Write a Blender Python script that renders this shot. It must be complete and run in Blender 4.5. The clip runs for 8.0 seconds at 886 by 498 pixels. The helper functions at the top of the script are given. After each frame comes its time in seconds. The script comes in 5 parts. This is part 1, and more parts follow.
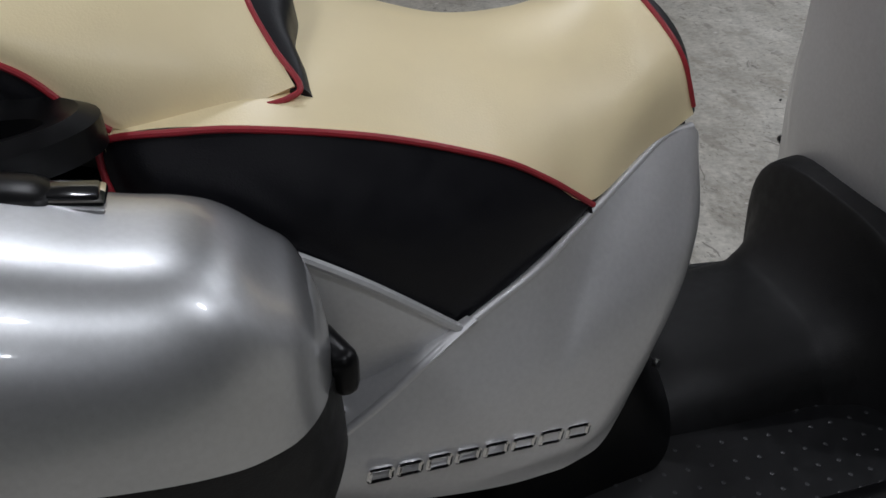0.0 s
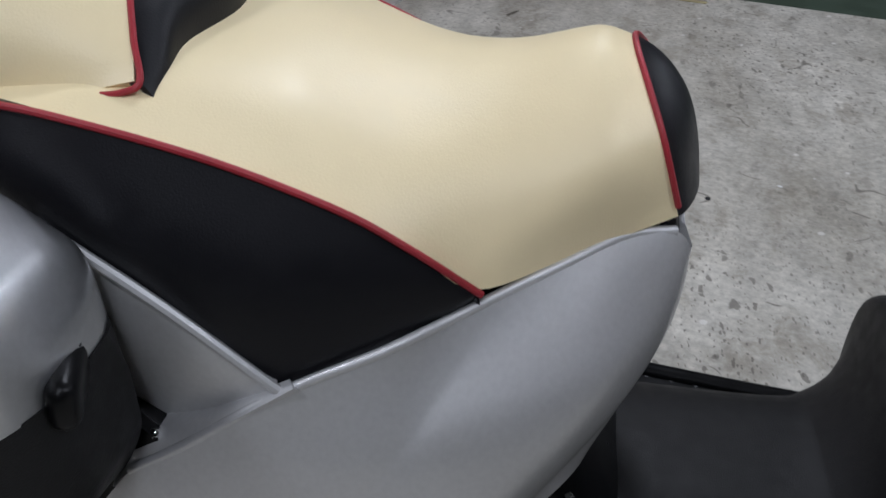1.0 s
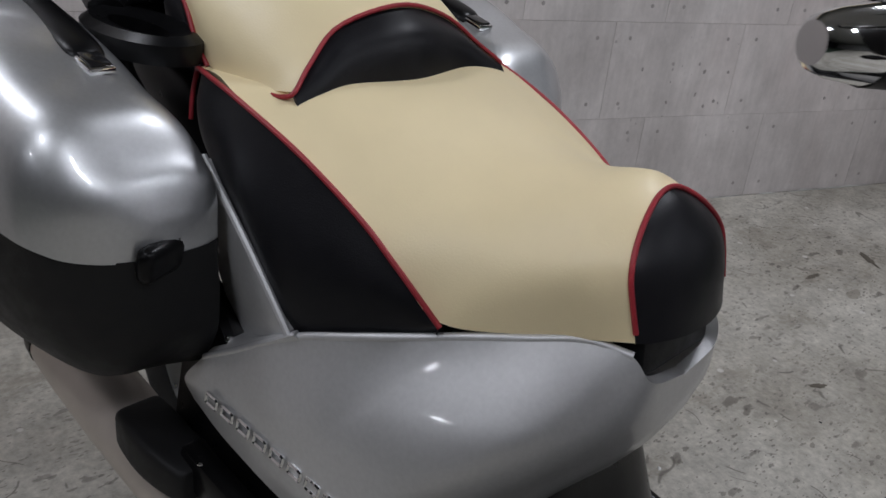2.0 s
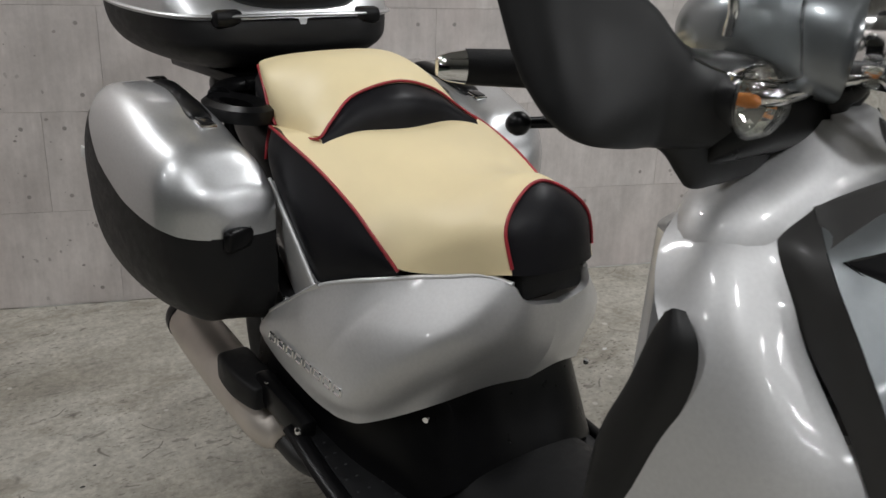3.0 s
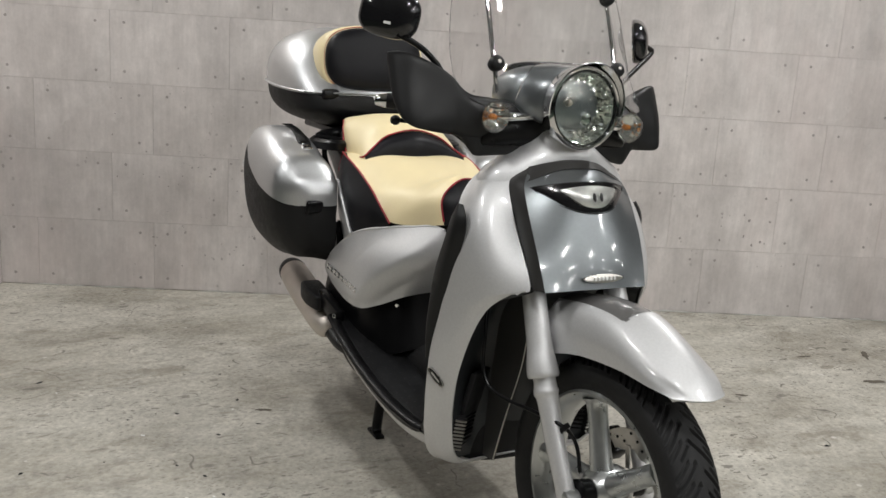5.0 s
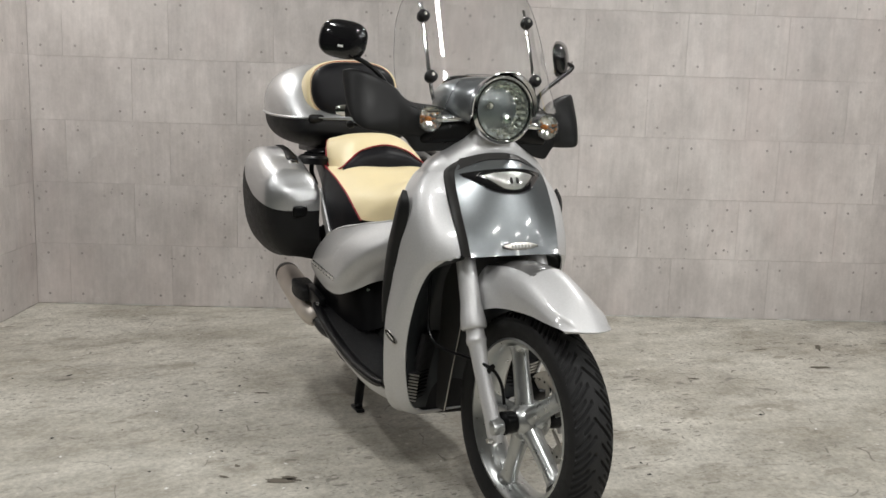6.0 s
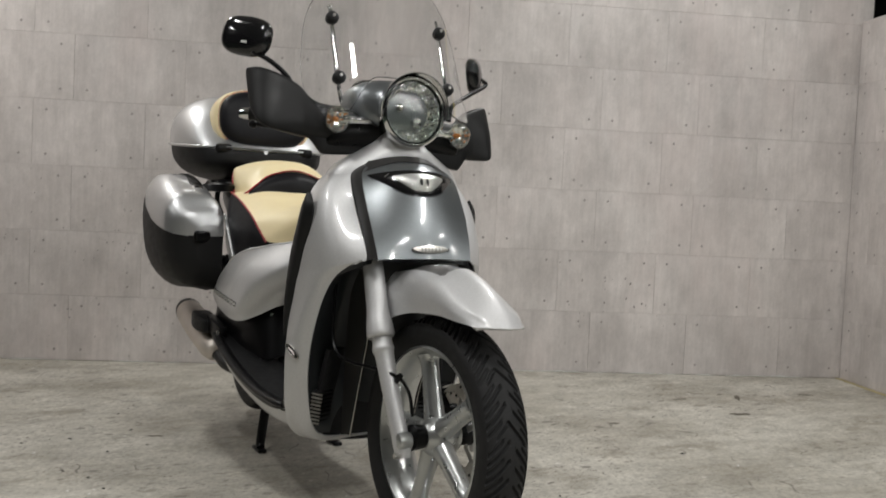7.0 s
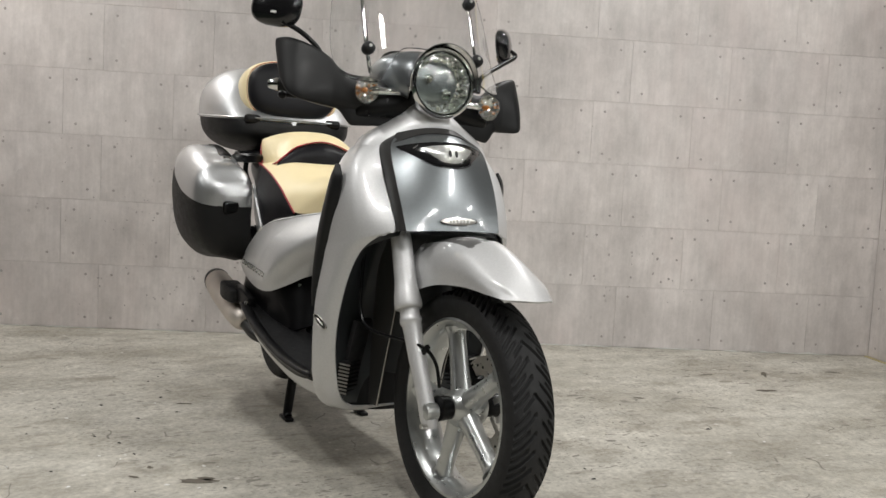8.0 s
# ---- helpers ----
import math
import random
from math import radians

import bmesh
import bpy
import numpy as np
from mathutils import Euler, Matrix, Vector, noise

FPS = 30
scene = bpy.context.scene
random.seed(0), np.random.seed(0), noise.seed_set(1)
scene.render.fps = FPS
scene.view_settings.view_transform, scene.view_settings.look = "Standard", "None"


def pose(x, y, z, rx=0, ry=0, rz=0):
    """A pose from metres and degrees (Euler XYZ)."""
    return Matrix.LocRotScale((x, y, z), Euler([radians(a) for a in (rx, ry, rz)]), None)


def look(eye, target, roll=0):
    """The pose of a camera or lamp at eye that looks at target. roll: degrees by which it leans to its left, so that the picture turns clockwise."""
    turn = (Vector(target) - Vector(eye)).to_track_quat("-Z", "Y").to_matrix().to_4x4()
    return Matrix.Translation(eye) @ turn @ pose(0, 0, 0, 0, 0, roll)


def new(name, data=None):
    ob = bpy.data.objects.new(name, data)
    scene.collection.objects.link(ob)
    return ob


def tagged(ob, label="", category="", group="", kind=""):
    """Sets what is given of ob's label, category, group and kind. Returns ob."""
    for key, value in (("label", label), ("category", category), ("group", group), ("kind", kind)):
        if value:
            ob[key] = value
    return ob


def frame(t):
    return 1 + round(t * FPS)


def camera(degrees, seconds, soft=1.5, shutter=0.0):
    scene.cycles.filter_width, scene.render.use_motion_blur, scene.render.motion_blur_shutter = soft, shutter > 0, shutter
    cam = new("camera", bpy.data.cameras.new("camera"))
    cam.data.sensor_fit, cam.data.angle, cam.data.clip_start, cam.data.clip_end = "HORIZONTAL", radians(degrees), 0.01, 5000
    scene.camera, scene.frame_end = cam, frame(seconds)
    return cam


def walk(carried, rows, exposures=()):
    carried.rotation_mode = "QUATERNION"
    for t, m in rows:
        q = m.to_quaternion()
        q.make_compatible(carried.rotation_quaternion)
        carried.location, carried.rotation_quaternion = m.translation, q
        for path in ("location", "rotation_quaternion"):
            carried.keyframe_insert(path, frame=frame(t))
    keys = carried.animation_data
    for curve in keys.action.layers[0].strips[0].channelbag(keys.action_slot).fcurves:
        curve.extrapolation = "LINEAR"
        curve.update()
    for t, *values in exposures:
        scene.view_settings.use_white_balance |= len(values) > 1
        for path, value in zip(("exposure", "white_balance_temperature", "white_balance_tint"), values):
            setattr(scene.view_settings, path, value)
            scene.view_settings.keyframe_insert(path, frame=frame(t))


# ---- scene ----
cam = camera(52.81, 8.0, soft=1.5, shutter=0.12)
PATH = [
    (0, look((-1.111, -0.820, 1.100), (-0.9402, -0.0004, 0.5536), -5.40)),
    (0.3, look((-1.021, -0.861, 1.114), (-0.892, 0.802, 0.011), -7.00)),
    (0.5, look((-0.964, -0.839, 1.106), (-0.9476, -0.0068, 0.5521), -7.40)),
    (0.8, look((-0.848, -0.764, 1.051), (-0.9060, 0.0773, 0.5139), -4.60)),
    (1, look((-0.775, -0.706, 1.071), (-0.9106, 0.1225, 0.5267), -1.67)),
    (1.2, look((-0.717, -0.668, 1.099), (-0.9455, 0.1406, 0.5570), -2.55)),
    (1.5, look((-0.599, -0.672, 1.056), (-1.0177, 0.1297, 0.6306), 2.29)),
    (1.7, look((-0.512, -0.678, 1.068), (-1.0339, 0.0499, 0.6243), 6.61)),
    (2.8, look((0.049, -0.854, 1.143), (-0.6754, -0.2570, 0.7972), 2.17)),
    (3, look((0.171, -0.874, 1.152), (-0.5725, -0.2943, 0.8189), 1.84)),
    (3.5, look((0.506, -0.879, 1.172), (-0.2842, -0.3445, 0.8718), 0.77)),
    (3.8, look((0.664, -0.933, 1.176), (-0.928, 0.131, 0.600), 2.10)),
    (4, look((0.777, -0.995, 1.151), (-0.0236, -0.4688, 0.8649), 3.47)),
    (4.2, look((0.891, -1.032, 1.157), (0.0794, -0.5133, 0.8890), 2.58)),
    (5.3, look((1.542, -1.138, 1.147), (0.6588, -0.7147, 0.9454), 4.67)),
    (5.5, look((1.644, -1.162, 1.149), (0.7715, -0.7065, 0.9738), 5.25)),
    (5.8, look((1.800, -1.137, 1.112), (0.9105, -0.7030, 0.9677), 3.11)),
    (6, look((1.871, -1.095, 1.059), (0.9706, -0.6908, 0.8991), 1.81)),
    (6.3, look((1.897, -1.076, 0.952), (1.0005, -0.6425, 0.8555), 0.95)),
    (6.5, look((1.872, -1.038, 0.869), (0.9883, -0.5691, 0.8833), 2.09)),
    (6.7, look((1.837, -1.024, 0.850), (0.9745, -0.5196, 0.9004), 2.45)),
    (7, look((1.808, -1.010, 0.818), (0.9332, -0.5286, 0.7694), 2.60)),
    (7.2, look((1.805, -1.013, 0.815), (0.9205, -0.5539, 0.7291), 2.79)),
    (8, look((1.803, -1.017, 0.814), (0.9177, -0.5594, 0.7346), 3.06)),
]
walk(cam, PATH, exposures=[(0.0, -0.41, 5900, 13), (0.5, -0.02, 5780, 13), (1.1, 0.0, 5620, 14), (1.4, -0.36, 5700, 14), (1.7, -0.42, 5760, 15), (2.8, -0.03, 6200, 11), (3.6, 0.05, 6280, 11), (4.2, -0.10, 6320, 11), (5.3, 0.48, 6400, 10), (6.2, 0.42, 6420, 10), (6.5, 0.44, 6420, 10), (6.8, 0.30, 6440, 10), (7.1, 0.14, 6450, 10), (7.5, 0.48, 6450, 10), (8.0, 0.48, 6450, 10)])

# ---------- world and lamps ----------
world = bpy.data.worlds.new("world")
scene.world = world
world.use_nodes = True
world.node_tree.nodes["Background"].inputs[0].default_value = (0.5, 0.52, 0.55, 1)
world.node_tree.nodes["Background"].inputs[1].default_value = 0.02

# the booth: local x runs from the back wall towards the viewer, local y along the wall
ROOM = Matrix.Translation((-2.176, 0.880, 0)) @ pose(0, 0, 0, 0, 0, -22.02)
LAMP_Z = 2.95
LAMP_SPOTS = [(0.45, -1.85), (1.15, 1.15), (2.4, -1.9), (3.2, -4.1)]
LAMP_SPOTS += [(x, y) for x in (3.75, 5.6, 7.6) for y in (2.1, 4.1, 6.15)] + [(3.75, -0.3), (9.8, 4.1), (9.8, 6.15)]
LAMP_SPOTS += [(x, y) for x in (4.4, 7.2) for y in (8.8, 12.0)]
LAMP_WATTS = 23.0
WEAK_LAMPS = {(0.45, -1.85): 0.9, (2.4, -1.9): 0.78, (3.2, -4.1): 0.75, (1.15, 1.15): 1.12}


# ---------- materials ----------
def mat(name, base, rough=0.5, metal=0.0, coat=0.0, var=0.06, scale=30.0, bump=0.0, bscale=200.0, spec=0.5, sheen=0.03):
    """A plain surface with two scales of variation in colour and gloss, and a fine relief."""
    m = bpy.data.materials.new(name)
    m.use_nodes = True
    nt = m.node_tree
    b = nt.nodes["Principled BSDF"]
    b.inputs["Metallic"].default_value = metal
    b.inputs["Coat Weight"].default_value = coat
    b.inputs["Coat Roughness"].default_value = sheen
    b.inputs["Specular IOR Level"].default_value = spec
    tc = nt.nodes.new("ShaderNodeTexCoord")
    n1 = nt.nodes.new("ShaderNodeTexNoise")
    n1.inputs["Scale"].default_value = scale
    n1.inputs["Detail"].default_value = 6
    n2 = nt.nodes.new("ShaderNodeTexNoise")
    n2.inputs["Scale"].default_value = scale * 0.12
    nt.links.new(tc.outputs["Object"], n1.inputs["Vector"])
    nt.links.new(tc.outputs["Object"], n2.inputs["Vector"])
    add = nt.nodes.new("ShaderNodeMath")
    add.operation = "ADD"
    nt.links.new(n1.outputs["Fac"], add.inputs[0])
    nt.links.new(n2.outputs["Fac"], add.inputs[1])
    mr = nt.nodes.new("ShaderNodeMapRange")
    mr.inputs["From Min"].default_value, mr.inputs["From Max"].default_value = 0.6, 1.4
    mr.inputs["To Min"].default_value, mr.inputs["To Max"].default_value = 1 - var, 1 + var
    nt.links.new(add.outputs[0], mr.inputs["Value"])
    mx = nt.nodes.new("ShaderNodeVectorMath")
    mx.operation = "SCALE"
    mx.inputs[0].default_value = base
    nt.links.new(mr.outputs[0], mx.inputs["Scale"])
    nt.links.new(mx.outputs[0], b.inputs["Base Color"])
    rr = nt.nodes.new("ShaderNodeMapRange")
    rr.inputs["From Min"].default_value, rr.inputs["From Max"].default_value = 0.3, 0.7
    rr.inputs["To Min"].default_value, rr.inputs["To Max"].default_value = rough * 0.88, min(1, rough * 1.15)
    nt.links.new(n1.outputs["Fac"], rr.inputs["Value"])
    nt.links.new(rr.outputs[0], b.inputs["Roughness"])
    if bump:
        n3 = nt.nodes.new("ShaderNodeTexNoise")
        n3.inputs["Scale"].default_value = bscale
        n3.inputs["Detail"].default_value = 3
        nt.links.new(tc.outputs["Object"], n3.inputs["Vector"])
        bp = nt.nodes.new("ShaderNodeBump")
        bp.inputs["Strength"].default_value = bump
        bp.inputs["Distance"].default_value = 0.002
        nt.links.new(n3.outputs["Fac"], bp.inputs["Height"])
        nt.links.new(bp.outputs[0], b.inputs["Normal"])
    return m


SILVER = mat("silver_paint", (0.68, 0.68, 0.685), 0.53, 0.65, 0.7, 0.06, 1600, 0.03, 2500, sheen=0.08)
CASE_SILVER = mat("silver_case_paint", (0.60, 0.61, 0.62), 0.39, 0.90, 1.0, 0.06, 1600, 0.03, 2500, sheen=0.06)
GREY = mat("graphite_paint", (0.20, 0.215, 0.225), 0.34, 0.75, 0.9, 0.05, 900, 0.03, 2500)
GREY.node_tree.nodes["Principled BSDF"].inputs["Coat Roughness"].default_value = 0.09
# darker tone for the inset in the mudguard's crown
INSET = mat("dark_silver", (0.25, 0.243, 0.24), 0.36, 0.7, 0.8, 0.05, 1600, 0.03, 2500)
BLACK = mat("black_plastic", (0.0045, 0.0045, 0.005), 0.31, 0, 0, 0.2, 40, 0.06, 900, 0.2)
GUARDMAT = mat("grained_black_plastic", (0.0075, 0.0076, 0.008), 0.46, 0, 0, 0.15, 40, 0.10, 900, 0.35)
GLOSS = mat("black_gloss", (0.010, 0.010, 0.011), 0.12, 0, 0.3, 0.15, 30)
DUCTMAT = mat("grey_black_plastic", (0.026, 0.029, 0.031), 0.36, 0, 0, 0.15, 40, 0.08, 900, 0.5)
MATT = mat("black_matt_plastic", (0.009, 0.009, 0.0095), 0.52, 0, 0, 0.2, 60, 0.25, 700, 0.3)
FRAME = mat("dark_frame", (0.034, 0.033, 0.032), 0.42, 0, 0.05, 0.12, 60, 0.05, 700, 0.4)
DOT_RUBBER = mat("raised_rubber", (0.030, 0.030, 0.033), 0.40, 0, 0, 0.15, 50, 0.1, 600)
MAT_RUBBER = mat("floor_rubber", (0.0065, 0.0067, 0.0075), 0.38, 0, 0, 0.15, 50, 0.12, 600, 0.5)
CREAM = mat("cream_vinyl", (0.87, 0.74, 0.455), 0.42, 0, 0, 0.03, 25, 0.12, 520)
LEATHER = mat("black_vinyl", (0.008, 0.008, 0.010), 0.40, 0, 0, 0.12, 40, 0.14, 620, 0.22)
RED = mat("red_piping", (0.33, 0.018, 0.028), 0.45, 0, 0, 0.1, 200, 0.2, 900)
CHROME = mat("chrome", (0.86, 0.86, 0.86), 0.07, 1, 0, 0.02, 60)
STEEL = mat("worn_steel", (0.52, 0.50, 0.47), 0.3, 1, 0, 0.12, 40, 0.05, 300)
EXHAUST = mat("heat_stained_steel", (0.62, 0.565, 0.51), 0.45, 0.55, 0.1, 0.2, 14, 0.05, 200)
ALLOY = mat("alloy", (0.54, 0.555, 0.55), 0.30, 0.85, 0.4, 0.08, 50, 0.04, 400)
RUBBER = mat("tyre_rubber", (0.014, 0.014, 0.0145), 0.66, 0, 0, 0.25, 60, 0.25, 500, 0.35)
DARK = mat("dark_recess", (0.008, 0.008, 0.009), 0.7, 0, 0, 0.2, 40)
AMBER = mat("amber_bulb", (0.47, 0.17, 0.04), 0.25, 0, 0, 0.1, 60)
REFLECTOR = mat("reflector", (0.80, 0.82, 0.80), 0.06, 0.95, 0.3, 0.05, 40, 0.15, 160)
MIRRORED = mat("silvered_plastic", (0.80, 0.81, 0.80), 0.22, 0.65, 0.5, 0.06, 120, 0.6, 220)
WOOD = mat("timber", (0.36, 0.30, 0.18), 0.6, 0, 0, 0.2, 30, 0.2, 90)
YELLOW = mat("yellow_trim", (0.62, 0.50, 0.14), 0.55, 0, 0, 0.12, 20)
TAPE = mat("worn_yellow_tape", (0.40, 0.345, 0.19), 0.6, 0, 0, 0.3, 18)
WHITE = mat("white_enamel", (0.78, 0.78, 0.76), 0.35, 0, 0, 0.03, 20)
PALE = mat("pale_label", (0.7, 0.7, 0.68), 0.4, 0, 0, 0.05, 60)
GREEN = mat("green_floor_paint", (0.045, 0.065, 0.045), 0.5, 0, 0, 0.3, 6, 0.1, 120)
NEAR_BLACK = mat("dark_backdrop", (0.012, 0.012, 0.014), 0.8, 0, 0, 0.3, 3)
CEIL = mat("ceiling_paint", (0.32, 0.32, 0.315), 0.8, 0, 0, 0.08, 4)
WHITE_WALL = mat("grey_wall_paint", (0.30, 0.30, 0.29), 0.7, 0, 0, 0.06, 3, 0.1, 60)


def glass(name, rough, tint, ior):
    """Plain clear glass or plastic."""
    m = bpy.data.materials.new(name)
    m.use_nodes = True
    nt = m.node_tree
    b = nt.nodes["Principled BSDF"]
    b.inputs["Base Color"].default_value = (*tint, 1)
    b.inputs["Transmission Weight"].default_value = 1
    b.inputs["Roughness"].default_value = rough
    b.inputs["IOR"].default_value = ior
    return m


SCREEN = glass("clear_screen", 0.0, (0.97, 0.98, 0.98), 1.49)


def clear_cover(name, tint, bump, bscale):
    """A thin clear moulding: it lets light straight through and shines by its Fresnel gloss."""
    m = bpy.data.materials.new(name)
    m.use_nodes = True
    nt = m.node_tree
    nt.nodes.remove(nt.nodes["Principled BSDF"])
    out = nt.nodes["Material Output"]
    tr = nt.nodes.new("ShaderNodeBsdfTransparent")
    tr.inputs["Color"].default_value = (*tint, 1)
    gl = nt.nodes.new("ShaderNodeBsdfGlossy")
    gl.inputs["Roughness"].default_value = 0.03
    fr = nt.nodes.new("ShaderNodeLayerWeight")
    pw = nt.nodes.new("ShaderNodeMath")
    pw.operation = "POWER"
    pw.inputs[1].default_value = 4.0
    nt.links.new(fr.outputs["Facing"], pw.inputs[0])
    ma = nt.nodes.new("ShaderNodeMath")
    ma.operation = "MULTIPLY_ADD"
    ma.inputs[1].default_value, ma.inputs[2].default_value = 0.6, 0.05
    nt.links.new(pw.outputs[0], ma.inputs[0])
    mx = nt.nodes.new("ShaderNodeMixShader")
    tc = nt.nodes.new("ShaderNodeTexCoord")
    w = nt.nodes.new("ShaderNodeTexWave")
    w.bands_direction = "Y"
    w.inputs["Scale"].default_value = bscale
    w.inputs["Distortion"].default_value = 1.0
    bp = nt.nodes.new("ShaderNodeBump")
    bp.inputs["Strength"].default_value = bump
    bp.inputs["Distance"].default_value = 0.004
    nt.links.new(tc.outputs["Object"], w.inputs["Vector"])
    nt.links.new(w.outputs["Fac"], bp.inputs["Height"])
    nt.links.new(bp.outputs[0], gl.inputs["Normal"])
    nt.links.new(bp.outputs[0], fr.inputs["Normal"])
    nt.links.new(ma.outputs[0], mx.inputs[0])
    nt.links.new(tr.outputs[0], mx.inputs[1])
    nt.links.new(gl.outputs[0], mx.inputs[2])
    nt.links.new(mx.outputs[0], out.inputs["Surface"])
    return m


LENS = clear_cover("ribbed_lens", (0.96, 0.98, 0.96), 0.15, 40)
CLEAR = clear_cover("clear_lens", (0.97, 0.97, 0.96), 0.12, 60)


class Graph:
    """Short forms for wiring a surface out of noise, cells and mixes."""

    def __init__(self, name):
        self.m = bpy.data.materials.new(name)
        self.m.use_nodes = True
        self.nt = self.m.node_tree
        self.bsdf = self.nt.nodes["Principled BSDF"]

    def add(self, kind, **values):
        n = self.nt.nodes.new(kind)
        for k, v in values.items():
            n.inputs[k].default_value = v
        return n

    def wire(self, a, b):
        self.nt.links.new(a, b)

    def noise(self, vec, scale, detail=4, rough=0.55):
        n = self.add("ShaderNodeTexNoise", Scale=scale, Detail=detail, Roughness=rough)
        self.wire(vec, n.inputs["Vector"])
        return n.outputs["Fac"]

    def span(self, val, a, b, c, d):
        n = self.add("ShaderNodeMapRange")
        for i, x in zip((1, 2, 3, 4), (a, b, c, d)):
            n.inputs[i].default_value = x
        self.wire(val, n.inputs[0])
        return n.outputs[0]

    def math(self, op, a, b):
        n = self.nt.nodes.new("ShaderNodeMath")
        n.operation = op
        for i, x in enumerate((a, b)):
            if isinstance(x, (int, float)):
                n.inputs[i].default_value = x
            else:
                self.wire(x, n.inputs[i])
        return n.outputs[0]

    def blend(self, fac, a, b, kind="MIX"):
        n = self.nt.nodes.new("ShaderNodeMix")
        n.data_type, n.blend_type = "RGBA", kind
        for key, x in (("Factor", fac), ("A", a), ("B", b)):
            if isinstance(x, (int, float)):
                n.inputs[key].default_value = x
            elif isinstance(x, tuple):
                n.inputs[key].default_value = (*x, 1)
            else:
                self.wire(x, n.inputs[key])
        return n.outputs["Result"]

    def placed(self, turn, scale, shift=None):
        """World position, turned to the booth's axes and stretched."""
        geo = self.nt.nodes.new("ShaderNodeNewGeometry")
        mp = self.nt.nodes.new("ShaderNodeMapping")
        mp.inputs["Rotation"].default_value = (0, 0, turn)
        mp.inputs["Scale"].default_value = scale
        self.wire(geo.outputs["Position"], mp.inputs["Vector"])
        if shift is None:
            return mp.outputs[0]
        av = self.nt.nodes.new("ShaderNodeVectorMath")
        self.wire(mp.outputs[0], av.inputs[0])
        self.wire(shift, av.inputs[1])
        return av.outputs[0]

    def warped(self, vec, scale, amount):
        """The same place, shaken by noise, for ragged outlines."""
        n = self.add("ShaderNodeTexNoise", Scale=scale, Detail=3)
        self.wire(vec, n.inputs["Vector"])
        sc = self.nt.nodes.new("ShaderNodeVectorMath")
        sc.operation = "MULTIPLY_ADD"
        self.wire(n.outputs["Color"], sc.inputs[0])
        sc.inputs[1].default_value = (amount, amount, amount)
        self.wire(vec, sc.inputs[2])
        return sc.outputs[0]

    def flecks(self, vec, scale, share, radius, flat=False):
        """Spots in a share of the cells, each of its own size: 1 inside, 0 outside."""
        v = self.add("ShaderNodeTexVoronoi", Scale=scale)
        v.voronoi_dimensions = "2D" if flat else "3D"
        self.wire(vec, v.inputs["Vector"])
        sep = self.nt.nodes.new("ShaderNodeSeparateColor")
        self.wire(v.outputs["Color"], sep.inputs[0])
        size = self.span(sep.outputs[0], 0.0, share, radius, 0.0)
        gap = self.math("SUBTRACT", size, v.outputs["Distance"])
        return self.span(gap, 0.0, radius * 0.25, 0.0, 1.0)


def wall_concrete(name, light, dark):
    """Printed concrete sheets: each with its own clouds, streaks, wear and a few pits."""
    g = Graph(name)
    oi = g.nt.nodes.new("ShaderNodeObjectInfo")
    own = g.math("MULTIPLY", oi.outputs["Random"], 37.0)
    p = g.placed(0.3843, (1.0, 1.0, 0.8), own)
    whole = g.placed(0.3843, (1, 1, 1))
    col = g.blend(g.span(g.noise(p, 3.2, 7, 0.6), 0.34, 0.66, 0, 1), dark, light)
    col = g.blend(1.0, col, g.span(g.noise(p, 14.0, 8, 0.65), 0.3, 0.7, 0.90, 1.07), "MULTIPLY")
    col = g.blend(1.0, col, g.span(g.noise(p, 85.0, 5, 0.6), 0.25, 0.75, 0.95, 1.045), "MULTIPLY")
    col = g.blend(1.0, col, g.span(g.noise(g.placed(0.3843, (1.0, 1.0, 0.55)), 1.6, 4), 0.32, 0.68, 0.88, 1.08), "MULTIPLY")
    col = g.blend(1.0, col, g.span(oi.outputs["Random"], 0, 1, 0.965, 1.03), "MULTIPLY")
    tall = g.placed(0.3843, (1.0, 1.0, 0.42))
    col = g.blend(1.0, col, g.span(g.noise(tall, 4.5, 7, 0.62), 0.34, 0.66, 0.86, 1.09), "MULTIPLY")
    col = g.blend(g.span(g.noise(tall, 2.3, 5, 0.6), 0.50, 0.68, 0.0, 0.35), col, (0.600, 0.520, 0.500))
    # fine upright streaks, and pale scuffs
    up = g.placed(0.3843, (9.0, 9.0, 0.9), own)
    col = g.blend(1.0, col, g.span(g.noise(up, 6.0, 5, 0.6), 0.3, 0.7, 0.94, 1.05), "MULTIPLY")
    col = g.blend(g.math("MULTIPLY", g.span(g.noise(g.warped(p, 9, 0.2), 7.0, 6, 0.7), 0.60, 0.72, 0, 1), 0.30), col, (0.74, 0.72, 0.70))
    # pits
    near = g.span(g.noise(whole, 1.7, 2), 0.46, 0.62, 0.0, 1.0)
    pit = g.math("MULTIPLY", g.flecks(g.warped(p, 60, 0.012), 30.0, 0.26, 0.24), near)
    col = g.blend(g.math("MULTIPLY", pit, 0.75), col, (0.17, 0.15, 0.14))
    g.wire(col, g.bsdf.inputs["Base Color"])
    g.bsdf.inputs["Roughness"].default_value = 0.7
    bp = g.add("ShaderNodeBump", Strength=0.12, Distance=0.003)
    g.wire(g.noise(p, 85.0, 5, 0.6), bp.inputs["Height"])
    g.wire(bp.outputs[0], g.bsdf.inputs["Normal"])
    return g.m


